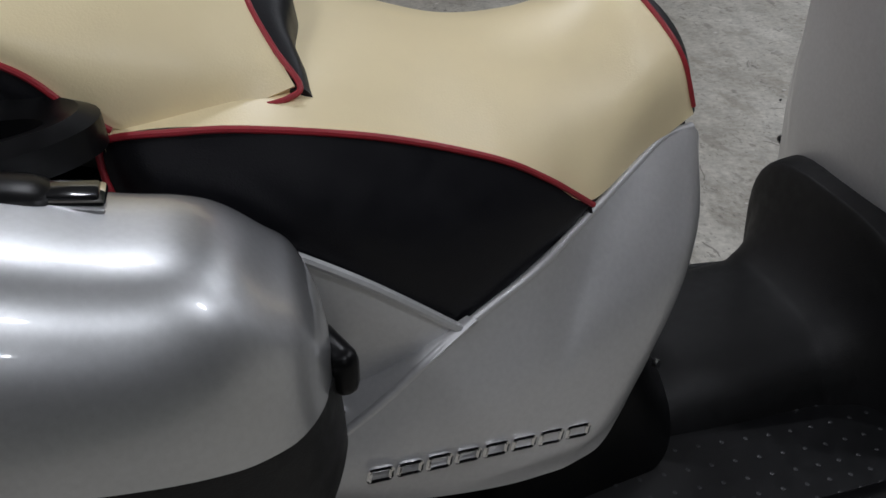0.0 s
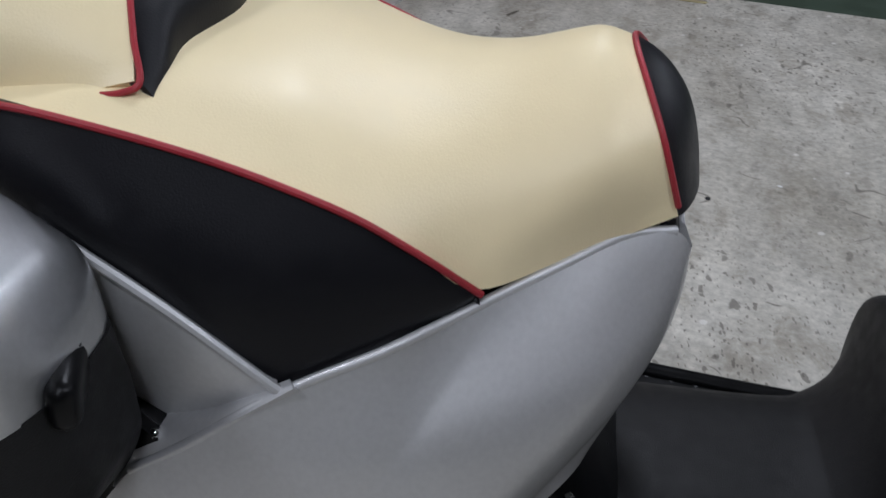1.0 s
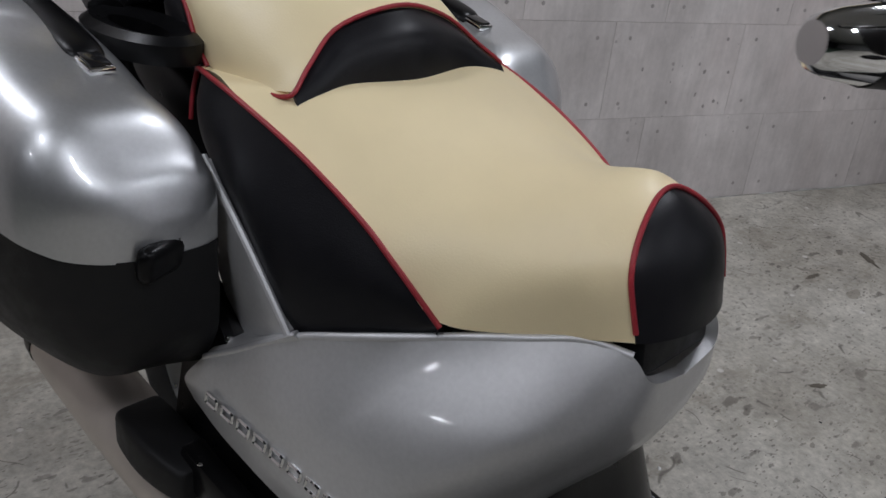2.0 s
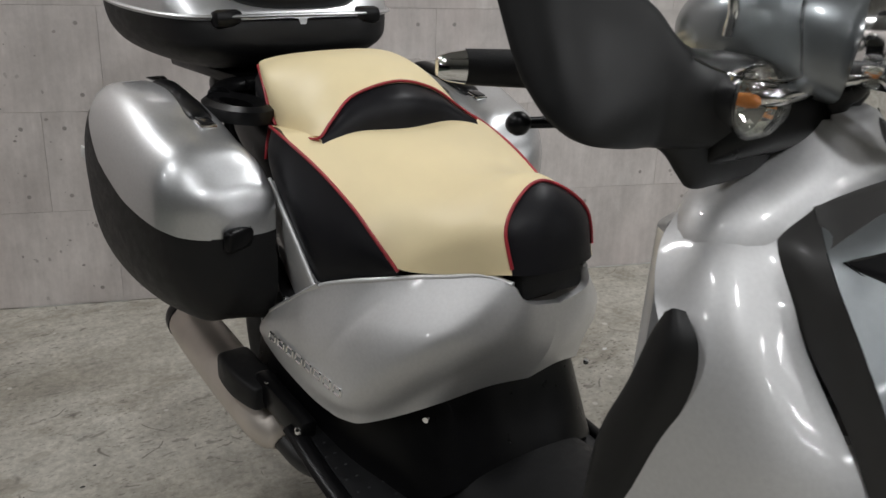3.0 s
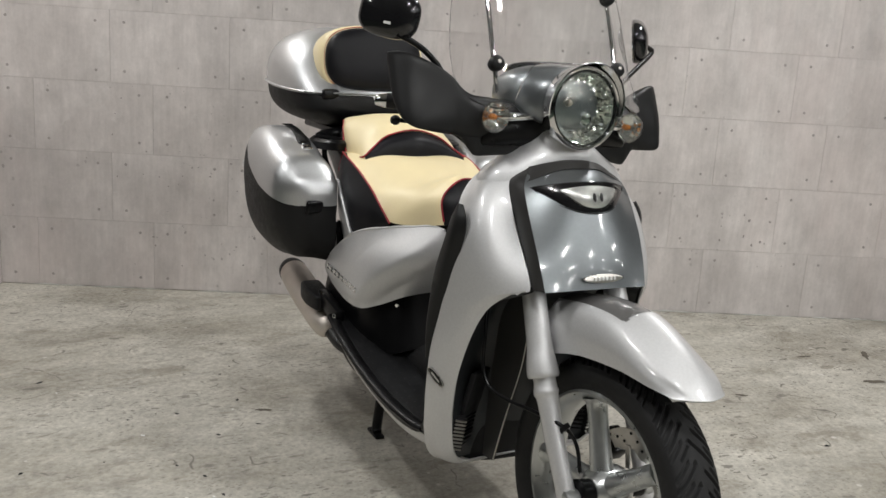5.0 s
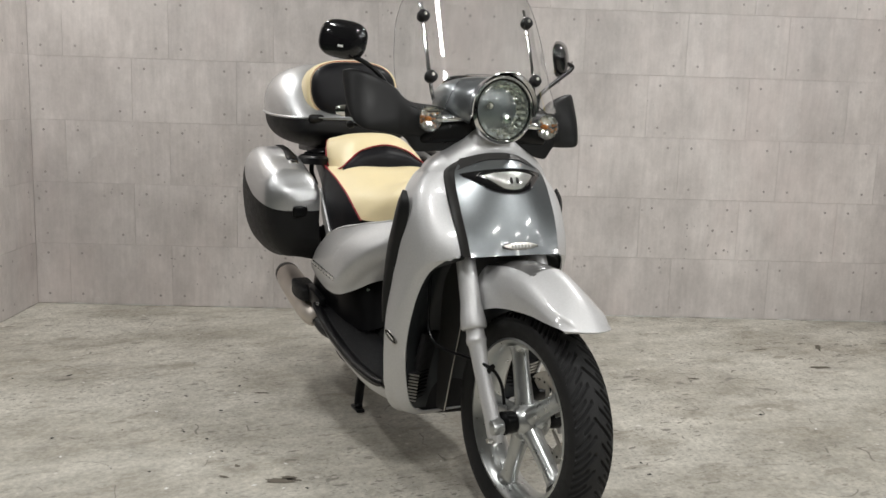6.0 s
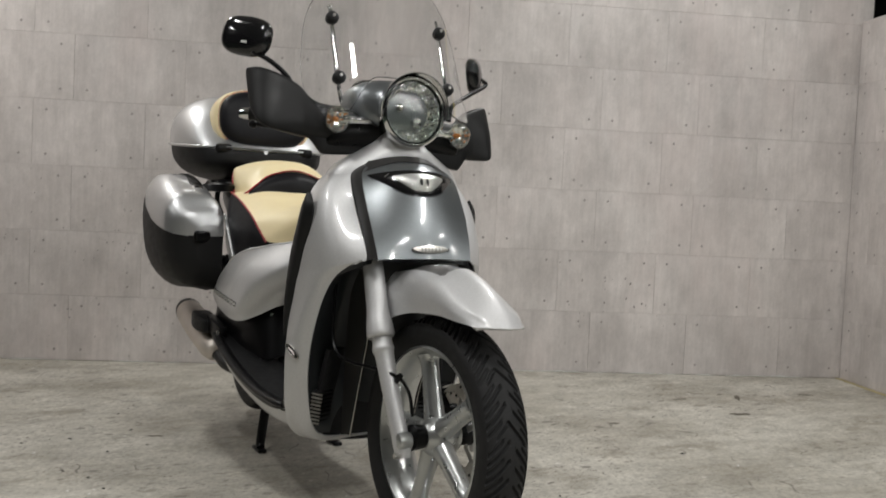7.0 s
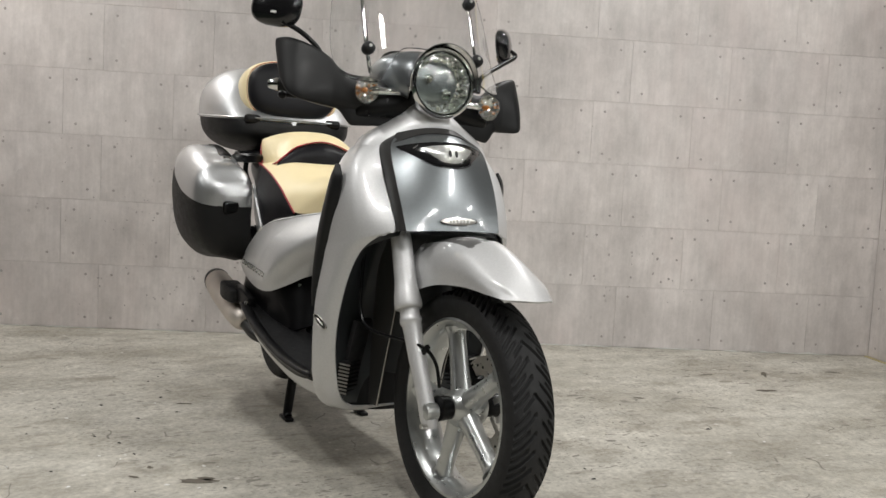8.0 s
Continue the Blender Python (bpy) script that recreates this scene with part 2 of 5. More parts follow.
def floor_concrete(name, light, mid, dark):
    """A worn trowelled floor: dirt in clouds, ragged flakes, short scratches, crumbs and chips."""
    g = Graph(name)
    p = g.placed(0.3843, (1, 1, 1))
    wide = g.placed(0.3843, (1.5, 0.85, 1))
    col = g.blend(g.span(g.noise(wide, 1.7, 6, 0.60), 0.34, 0.58, 0, 1), mid, light)
    col = g.blend(1.0, col, g.span(g.noise(wide, 9.0, 8, 0.66), 0.34, 0.66, 0.80, 1.12), "MULTIPLY")
    col = g.blend(1.0, col, g.span(g.noise(p, 55.0, 7, 0.70), 0.35, 0.65, 0.75, 1.15), "MULTIPLY")
    # brown dirt, ragged
    dirt = g.span(g.noise(g.warped(wide, 6, 0.16), 4.2, 9, 0.74), 0.53, 0.64, 0, 0.55)
    col = g.blend(dirt, col, (0.195, 0.172, 0.130))
    thick = g.span(g.noise(p, 1.3, 4), 0.40, 0.60, 0.28, 1.0)
    # flakes where the top skin has come away
    for scale, share, radius, warp, tone in ((6.0, 0.10, 0.26, 0.16, (0.20, 0.178, 0.140)), (14.0, 0.15, 0.31, 0.085, dark), (34.0, 0.22, 0.36, 0.036, dark), (90.0, 0.26, 0.46, 0.013, dark)):
        stretch = g.placed(0.15, (1.7, 0.75, 1))
        f = g.math("MULTIPLY", g.flecks(g.warped(stretch, scale * 1.3, warp), scale, share, radius, True), thick)
        col = g.blend(g.math("MULTIPLY", f, 0.64), col, tone)
    # short curved scratches
    for turn, cut in ((0.9, 0.0042), (-0.35, 0.0036)):
        q = g.placed(turn, (1, 1, 1))
        line = g.math("ABSOLUTE", g.math("SUBTRACT", g.noise(g.warped(q, 2.0, 0.25), 3.1, 2, 0.4), 0.5), 0.0)
        only = g.span(g.noise(q, 8.5, 2), 0.57, 0.60, 0, 0.7)
        col = g.blend(g.math("MULTIPLY", g.span(line, cut * 0.3, cut, 1, 0), only), col, (0.10, 0.09, 0.075))
    # pale chips
    chip = g.flecks(g.warped(p, 50, 0.006), 15.0, 0.07, 0.15, True)
    col = g.blend(g.math("MULTIPLY", chip, 0.7), col, (0.66, 0.64, 0.60))
    g.wire(col, g.bsdf.inputs["Base Color"])
    g.wire(g.span(g.noise(p, 12, 5), 0.3, 0.7, 0.42, 0.66), g.bsdf.inputs["Roughness"])
    bp = g.add("ShaderNodeBump", Strength=0.2, Distance=0.003)
    g.wire(g.noise(p, 70.0, 7, 0.7), bp.inputs["Height"])
    g.wire(bp.outputs[0], g.bsdf.inputs["Normal"])
    return g.m


WALLMAT = wall_concrete("printed_concrete", (0.66, 0.62, 0.60), (0.545, 0.507, 0.488))
FLOORMAT = floor_concrete("worn_concrete", (0.510, 0.487, 0.430), (0.330, 0.308, 0.258), (0.070, 0.060, 0.048))
TIE = mat("tie_hole", (0.33, 0.305, 0.29), 0.8, 0, 0, 0.2, 80)


# ---------- building helpers ----------
def cr(pts, n, closed=False):
    """Points resampled along a Catmull-Rom curve."""
    p = np.asarray(pts, float)
    k = len(p)
    u = np.linspace(0, k if closed else k - 1, n, endpoint=not closed)
    i = np.minimum(u.astype(int), k - 1 if closed else k - 2)
    f = (u - i).reshape((-1,) + (1,) * (p.ndim - 1))
    if closed:
        a, b, c, d = p[(i - 1) % k], p[i % k], p[(i + 1) % k], p[(i + 2) % k]
    else:
        q = np.concatenate([[2 * p[0] - p[1]], p, [2 * p[-1] - p[-2]]])
        a, b, c, d = q[i], q[i + 1], q[i + 2], q[i + 3]
    return 0.5 * (2 * b + (c - a) * f + (2 * a - 5 * b + 4 * c - d) * f**2 + (3 * b - a - 3 * c + d) * f**3)


def skin(net, nu, nv):
    """A control net of rows of points, resampled both ways."""
    g = cr(np.asarray(net, float), nu)
    return np.swapaxes(cr(np.swapaxes(g, 0, 1), nv), 0, 1)


def relax(p, n=6, k=0.5):
    """A resampled sheet smoothed with its edges held."""
    q = p.copy()
    for _ in range(n):
        q[1:-1, 1:-1] += k * ((q[:-2, 1:-1] + q[2:, 1:-1] + q[1:-1, :-2] + q[1:-1, 2:]) / 4 - q[1:-1, 1:-1])
    return q


def flip(p):
    return np.asarray(p, float) * np.array([1, -1, 1])


def both(net):
    """A net whose rows run from the right edge to the middle, completed to the left edge."""
    n = np.asarray(net, float)
    return np.concatenate([n, flip(n[:, :-1])[:, ::-1]], axis=1)


def mesh_bm(verts, faces, sharp=42):
    bm = bmesh.new()
    vs = [bm.verts.new(v) for v in verts]
    for f in faces:
        q = []
        for i in f:
            if vs[i] not in q:
                q.append(vs[i])
        if len(q) > 2:
            try:
                bm.faces.new(q)
            except ValueError:
                pass
    return tidy(bm, sharp)


def tidy(bm, sharp=42, merge=1e-5):
    bmesh.ops.remove_doubles(bm, verts=bm.verts, dist=merge)
    bmesh.ops.dissolve_degenerate(bm, edges=bm.edges, dist=1e-6)
    bmesh.ops.recalc_face_normals(bm, faces=bm.faces)
    for f in bm.faces:
        f.smooth = True
    for e in bm.edges:
        e.smooth = len(e.link_faces) == 2 and e.calc_face_angle(0) < radians(sharp)
    return bm


def grid(p, close_u=False, close_v=False, caps=False, sharp=42):
    nu, nv = p.shape[:2]
    fs = []
    for i in range(nu - (not close_u)):
        for j in range(nv - (not close_v)):
            a, b = i, (i + 1) % nu
            c, d = j, (j + 1) % nv
            fs.append((a * nv + c, b * nv + c, b * nv + d, a * nv + d))
    if caps:
        fs.append(tuple(range(nv)))
        fs.append(tuple((nu - 1) * nv + j for j in range(nv)))
    return mesh_bm(p.reshape(-1, 3), fs, sharp)


def normals(p):
    du = np.gradient(p, axis=0)
    dv = np.gradient(p, axis=1)
    n = np.cross(du, dv)
    return n / np.maximum(np.linalg.norm(n, axis=2, keepdims=True), 1e-9)


def solid(p, thick, away, sharp=42):
    """A sheet given thickness on the side that faces the point away (its inside)."""
    n = normals(p)
    mid = p.mean((0, 1))
    s = 1 if ((np.asarray(away) - p) * n).sum() > 0 else -1
    q = p + s * thick * n
    nu, nv = p.shape[:2]
    k = nu * nv
    fs = []
    for i in range(nu - 1):
        for j in range(nv - 1):
            f = (i * nv + j, (i + 1) * nv + j, (i + 1) * nv + j + 1, i * nv + j + 1)
            fs += [f, tuple(k + v for v in reversed(f))]
    rim = [j for j in range(nv)] + [i * nv + nv - 1 for i in range(1, nu)] + [(nu - 1) * nv + j for j in range(nv - 2, -1, -1)] + [i * nv for i in range(nu - 2, 0, -1)]
    for a, b in zip(rim, rim[1:] + rim[:1]):
        fs.append((a, b, k + b, k + a))
    return mesh_bm(np.concatenate([p.reshape(-1, 3), q.reshape(-1, 3)]), fs, sharp)


def tube(pts, r, n=10, seg=0, closed=False, flat=1.0):
    """A round bar along a curve; r may be one radius or one for each point."""
    p = np.asarray(pts, float)
    rr = np.full(len(p), r, float) if np.isscalar(r) else np.asarray(r, float)
    if seg:
        w = cr(np.concatenate([p, rr[:, None]], 1), seg, closed)
        p, rr = w[:, :3], w[:, 3]
    rings = []
    m = len(p)
    up = None
    for i in range(m):
        t = p[(i + 1) % m] - p[i - 1] if closed else p[min(i + 1, m - 1)] - p[max(i - 1, 0)]
        t = t / max(np.linalg.norm(t), 1e-9)
        if up is None:
            up = np.cross(t, (0, 0, 1) if abs(t[2]) < 0.9 else (1, 0, 0))
        up = up - t * (up @ t)
        up = up / np.linalg.norm(up)
        s = np.cross(t, up)
        a = np.linspace(0, 2 * np.pi, n, endpoint=False)
        rings.append(p[i] + rr[i] * (np.cos(a)[:, None] * up + flat * np.sin(a)[:, None] * s))
    return grid(np.array(rings), close_u=closed, close_v=True, caps=not closed)


def lathe(prof, n=32, m=None, sharp=42, caps=True):
    """A turned shape: (radius, height) pairs about local z, placed by m."""
    a = np.linspace(0, 2 * np.pi, n, endpoint=False)
    p = np.array([[(r * math.cos(t), r * math.sin(t), h) for t in a] for r, h in prof])
    bm = grid(p, close_v=True, caps=caps, sharp=sharp)
    if m is not None:
        bmesh.ops.transform(bm, matrix=m, verts=bm.verts)
    return bm


def box(sx, sy, sz, m=None, bevel=0.0, seg=2):
    bm = bmesh.new()
    bmesh.ops.create_cube(bm, size=1)
    bmesh.ops.scale(bm, vec=(sx, sy, sz), verts=bm.verts)
    if bevel:
        bmesh.ops.bevel(bm, geom=list(bm.edges), offset=bevel, segments=seg, affect="EDGES", profile=0.5)
    if m is not None:
        bmesh.ops.transform(bm, matrix=m, verts=bm.verts)
    return tidy(bm, 35)


def plate(outline, thick, m=None, bevel=0.0):
    """A flat piece cut to an outline in local xy, with thickness along local z."""
    bm = bmesh.new()
    f = bm.faces.new([bm.verts.new((x, y, -thick / 2)) for x, y in outline])
    ext = bmesh.ops.extrude_face_region(bm, geom=[f])
    bmesh.ops.translate(bm, vec=(0, 0, thick), verts=[v for v in ext["geom"] if isinstance(v, bmesh.types.BMVert)])
    if bevel:
        es = [e for e in bm.edges if abs(e.verts[0].co.z - e.verts[1].co.z) < 1e-6]
        bmesh.ops.bevel(bm, geom=es, offset=bevel, segments=2, affect="EDGES", profile=0.5)
    if m is not None:
        bmesh.ops.transform(bm, matrix=m, verts=bm.verts)
    return tidy(bm, 35)


def mirrored(bm):
    b = bm.copy()
    bmesh.ops.scale(b, vec=(1, -1, 1), verts=b.verts)
    bmesh.ops.reverse_faces(b, faces=b.faces)
    return b


def part(name, bm, material, parent=None, label=""):
    me = bpy.data.meshes.new(name)
    bm.to_mesh(me)
    bm.free()
    for x in material if isinstance(material, (list, tuple)) else [material]:
        me.materials.append(x)
    ob = new(name, me)
    if parent is not None:
        ob.parent = parent
    return tagged(ob, label)


def pair(name, bm, material, parent, label=""):
    """The part on the right side and its twin on the left."""
    b = mirrored(bm)
    return part(name, bm, material, parent, label), part(name, b, material, parent, label)


def tuck(ob, ky, dx=0.0):
    """Draws a part of the left side inwards."""
    for v in ob.data.vertices:
        v.co.y *= ky
        v.co.x += dx


def superloft(secs, n=40, m=48, power=3.0):
    """A closed form from superellipse sections (x, yc, zc, hy, hz) along x."""
    s = cr(np.asarray(secs, float), n)
    a = np.linspace(0, 2 * np.pi, m, endpoint=False)
    c, d = np.cos(a), np.sin(a)
    e = 2 / power
    cy, cz = np.sign(c) * np.abs(c) ** e, np.sign(d) * np.abs(d) ** e
    return np.array([np.stack([np.full(m, x), yc + abs(hy) * cy, zc + abs(hz) * cz], 1) for x, yc, zc, hy, hz in s])


# ---------- the booth ----------
WALL_L, WALL_R, WALL_TOP, SIDE_TOP, SIDE_END = -2.19, 2.405, 2.47, 1.867, 1.05


def slab(name, lo, hi, material, label, category):
    """A plain piece of the setting, given by its corners in the booth's own axes."""
    c = [(a + b) / 2 for a, b in zip(lo, hi)]
    bm = box(*[b - a for a, b in zip(lo, hi)], ROOM @ Matrix.Translation(c))
    return tagged(part(name, bm, material), label, category, kind="structure")


floor = slab("floor", (-0.1, WALL_L - 0.1, -0.12), (15.5, WALL_R + 0.08, 0.0), FLOORMAT, "grey worn concrete floor with dark scuffs and flakes", "floor")
slab("ground", (-3.0, WALL_R + 0.08, -0.12), (15.5, 18.0, -0.006), GREEN, "dark green painted floor beyond the booth", "floor")
wall_back = slab("wall_back", (-0.06, WALL_L - 0.06, 0), (-0.004, WALL_R + 0.06, WALL_TOP), WALLMAT, "pale concrete-look panelled back wall with tie holes", "wall")
wall_right = slab("wall_right", (-0.004, WALL_R + 0.004, 0), (SIDE_END, WALL_R + 0.06, SIDE_TOP), WALLMAT, "low concrete-look side wall panel", "wall")
wall_left = slab("wall_left", (-0.004, WALL_L - 0.06, 0), (1.3, WALL_L - 0.004, WALL_TOP), WALLMAT, "concrete-look side wall of the booth", "wall")
slab("trim", (-0.07, WALL_L - 0.06, WALL_TOP), (0.012, WALL_R + 0.02, WALL_TOP + 0.06), YELLOW, "yellow strip along the wall's top edge", "trim")
slab("trim_foot", (0.004, WALL_R - 0.022, 0.0), (SIDE_END, WALL_R - 0.001, 0.003), TAPE, "worn yellow tape along the side wall's foot", "trim")
slab("wall_outer_north", (-3.1, -7.1, -0.12), (-3.0, 18.1, 3.4), NEAR_BLACK, "unseen dark wall added to darken the flank's reflections behind the booth", "wall")
slab("wall_outer_east", (-3.0, 18.0, -0.12), (15.5, 18.1, 3.4), NEAR_BLACK, "unseen dark wall added to darken the flank's reflections beyond the booth", "wall")
# unseen west wall, added near black so the right flank reflects darkness
slab("wall_outer_west", (-3.0, -7.1, -0.12), (15.5, -7.0, 3.4), NEAR_BLACK, "unseen dark wall added to darken the flank's reflections", "wall")
# unseen wall closing the hall; its grey is chosen for the bounce it gives
slab("wall_outer_south", (15.5, -7.1, -0.12), (15.6, 18.1, 3.4), WHITE_WALL, "unseen grey wall added behind the viewer to set the fill light", "wall")
slab("ceiling", (-3.1, -7.1, 3.4), (15.6, 18.1, 3.5), CEIL, "plain grey hall ceiling", "ceiling")
# unseen floor, added dark so the scooter's right flank picks up less bounce
slab("floor_hall", (-3.0, -7.0, -0.12), (15.5, WALL_L - 0.1, -0.004), GREEN, "unseen dark green floor added outside the booth to darken reflections", "floor")


def tube_lamp(x, y):
    """A ceiling batten with two fluorescent tubes."""
    at = ROOM @ Matrix.Translation((x, y, LAMP_Z))
    lamp = part("ceiling_lamp", box(0.72, 0.16, 0.05, at @ Matrix.Translation((0, 0, 0.06)), 0.008), WHITE)
    tagged(lamp, "white ceiling batten with twin fluorescent tubes", "lamp", "ceiling lamps")
    for s in (-0.05, 0.05):
        part("end_cap", box(0.03, 0.035, 0.05, at @ Matrix.Translation((0.31, s, 0.03)), 0.004), WHITE, lamp)
        part("end_cap", box(0.03, 0.035, 0.05, at @ Matrix.Translation((-0.31, s, 0.03)), 0.004), WHITE, lamp)
    li = bpy.data.lights.new("tube", "AREA")
    li.shape, li.size, li.size_y = "RECTANGLE", 0.46, 0.12
    li.energy, li.color = LAMP_WATTS * WEAK_LAMPS.get((x, y), 1.0), (1.0, 0.985, 0.95)
    ob = new("tube_light", li)
    ob.parent = lamp
    ob.matrix_basis = at @ Matrix.Translation((0, 0, 0.02))
    for s in (-0.25, 0.25):
        part("hanger", tube([at @ Vector((s, 0, 0.08)), at @ Vector((s, 0, 0.45))], 0.006), WHITE, lamp)


for spot in LAMP_SPOTS:
    tube_lamp(*spot)


# ---------- the scooter: x forward, right side at negative y, origin under the front axle ----------
scooter = new("motor_scooter")
tagged(scooter, "silver maxi scooter with cream and black seat, on its centre stand", "scooter")

# leg shield, right half: wheel-arch edge, crown, outer edge
SHIELD = [
    [(-0.278, -0.120, 0.908), (-0.322, -0.140, 0.910), (-0.368, -0.146, 0.902)],
    [(-0.256, -0.146, 0.882), (-0.300, -0.180, 0.886), (-0.358, -0.188, 0.872)],
    [(-0.230, -0.150, 0.840), (-0.262, -0.207, 0.840), (-0.330, -0.224, 0.830)],
    [(-0.208, -0.148, 0.795), (-0.226, -0.212, 0.790), (-0.290, -0.246, 0.775)],
    [(-0.150, -0.146, 0.715), (-0.197, -0.218, 0.715), (-0.297, -0.251, 0.700)],
    [(-0.131, -0.149, 0.682), (-0.198, -0.222, 0.660), (-0.318, -0.254, 0.640)],
    [(-0.141, -0.161, 0.6755), (-0.203, -0.2245, 0.652), (-0.3205, -0.2547, 0.630)],
    [(-0.160, -0.181, 0.6640), (-0.215, -0.230, 0.636), (-0.326, -0.256, 0.608)],
    [(-0.196, -0.207, 0.627), (-0.242, -0.238, 0.600), (-0.338, -0.258, 0.566)],
    [(-0.230, -0.223, 0.560), (-0.272, -0.247, 0.535), (-0.348, -0.263, 0.490)],
    [(-0.266, -0.230, 0.460), (-0.300, -0.251, 0.440), (-0.354, -0.265, 0.410)],
    [(-0.286, -0.228, 0.375), (-0.315, -0.248, 0.360), (-0.360, -0.262, 0.335)],
    [(-0.306, -0.214, 0.300), (-0.332, -0.240, 0.292), (-0.368, -0.256, 0.286)],
    [(-0.322, -0.196, 0.240), (-0.340, -0.220, 0.230), (-0.376, -0.238, 0.228)],
    [(-0.344, -0.158, 0.205), (-0.358, -0.172, 0.192), (-0.395, -0.186, 0.190)],
    [(-0.364, -0.090, 0.196), (-0.382, -0.092, 0.180), (-0.418, -0.095, 0.178)],
    [(-0.370, 0.000, 0.194), (-0.390, 0.000, 0.176), (-0.424, 0.000, 0.174)],
]
sh = relax(skin(SHIELD, 78, 20), 8)
shield, shield_left = pair("leg_shield", solid(sh, 0.004, (-0.6, 0, 0.5)), SILVER, scooter, "silver painted leg shield half")

# graphite front panel, right half: foot of the side wall, front edge, flank, middle
GRILLE = [
    [(-0.300, -0.110, 0.908), (-0.252, -0.098, 0.920), (-0.228, -0.050, 0.930), (-0.220, 0, 0.934)],
    [(-0.262, -0.146, 0.880), (-0.210, -0.135, 0.883), (-0.178, -0.070, 0.888), (-0.163, 0, 0.890)],
    [(-0.214, -0.146, 0.805), (-0.156, -0.141, 0.805), (-0.133, -0.072, 0.806), (-0.124, 0, 0.806)],
    [(-0.165, -0.146, 0.745), (-0.122, -0.138, 0.743), (-0.106, -0.070, 0.743), (-0.099, 0, 0.743)],
    [(-0.128, -0.144, 0.681), (-0.098, -0.133, 0.684), (-0.090, -0.066, 0.687), (-0.085, 0, 0.688)],
]
gr = relax(skin(both([r[1:] for r in GRILLE]), 34, 41), 12)
panel = part("front_panel", solid(gr, 0.012, (-0.5, 0, 0.8)), GREY, scooter, "graphite grey glossy front panel")
STRIP = [[r[0], tuple(0.5 * (np.array(r[0]) + np.array(r[1])) + np.array([0.002, -0.003, 0.002])), tuple(np.array(r[1]) + np.array([-0.001, -0.001, 0.0005]))] for r in GRILLE]
for st in (STRIP, [[tuple(flip(q)) for q in r] for r in STRIP]):
    part("panel_frame", solid(skin(st, 34, 8), 0.006, (-0.5, 0, 0.8)), FRAME, panel, "black frame of the front panel")
band = [[tuple(np.array(p) + k * (np.array(q) - np.array(p)) + np.array([0.003, 0, 0.003])) for p, q, k in zip(GRILLE[0][1:], GRILLE[1][1:], ks)] for ks in ((-0.02, -0.02, -0.02), (0.36, 0.15, 0.14), (0.80, 0.34, 0.30))]
for row in band:
    row[0] = tuple(np.array(row[0]) + np.array([-0.003, -0.005, -0.003]))
part("panel_frame", solid(skin(both(band), 6, 41), 0.004, (-0.5, 0, 0.6)), FRAME, panel, "black frame of the front panel")
topline = [GRILLE[0][0], GRILLE[0][1], GRILLE[0][2], GRILLE[0][3]]
backline = [(-0.308, -0.104, 0.915), (-0.276, -0.096, 0.925), (-0.252, -0.050, 0.938), (-0.245, 0, 0.942)]
part("panel_frame", solid(skin(both([backline, topline]), 4, 41), 0.006, (-0.3, 0, 0.8)), FRAME, panel, "black frame of the front panel")
# the left half of the nose is drawn in a little
for ob in (panel, *panel.children):
    for v in ob.data.vertices:
        v.co.y *= 1 - 0.11 * min(1, max(0, v.co.y / 0.08))
tuck(shield_left, 0.925)

# side body shell, right half: lower edge, belly, top edge, from the front middle to the tail tip
BODY = [
    [(-0.724, 0.000, 0.505), (-0.681, 0.000, 0.578), (-0.670, 0.000, 0.650)],
    [(-0.732, -0.075, 0.509), (-0.683, -0.060, 0.585), (-0.671, -0.062, 0.664)],
    [(-0.750, -0.150, 0.496), (-0.702, -0.117, 0.590), (-0.688, -0.080, 0.690)],
    [(-0.800, -0.196, 0.464), (-0.745, -0.167, 0.586), (-0.728, -0.098, 0.694)],
    [(-0.845, -0.229, 0.442), (-0.803, -0.206, 0.578), (-0.774, -0.128, 0.684)],
    [(-0.880, -0.238, 0.436), (-0.855, -0.228, 0.574), (-0.815, -0.157, 0.676)],
    [(-0.915, -0.243, 0.436), (-0.890, -0.242, 0.563), (-0.856, -0.184, 0.665)],
    [(-0.955, -0.247, 0.438), (-0.930, -0.251, 0.547), (-0.905, -0.214, 0.652)],
    [(-1.010, -0.249, 0.445), (-1.000, -0.255, 0.525), (-0.977, -0.233, 0.623)],
    [(-1.070, -0.250, 0.457), (-1.074, -0.257, 0.507), (-1.056, -0.244, 0.572)],
    [(-1.130, -0.247, 0.472), (-1.142, -0.250, 0.496), (-1.112, -0.245, 0.536)],
]
bd = relax(skin(BODY, 84, 24), 6)
nbd = normals(bd)
nbd *= np.sign((nbd * (bd - np.array([-0.95, 0, 0.55]))).sum(2, keepdims=True))
uu, vv = np.meshgrid(np.linspace(0, 10, 84), np.linspace(0, 1, 24), indexing="ij")
# the flank folds inwards along a slanting crease towards its front
off = uu - (2.15 + 3.3 * (1 - vv) ** 1.5)
bd = bd + nbd * (0.0150 * np.clip(1 - np.abs(off) / np.where(off < 0, 1.9, 3.0), 0, 1) * np.clip(vv / 0.12, 0.3, 1) * np.clip((1.0 - vv) / 0.40, 0, 1))[..., None]
tuck(pair("side_panel", solid(bd, 0.012, (-0.95, 0, 0.55)), SILVER, scooter, "silver painted side body panel")[1], 0.88)

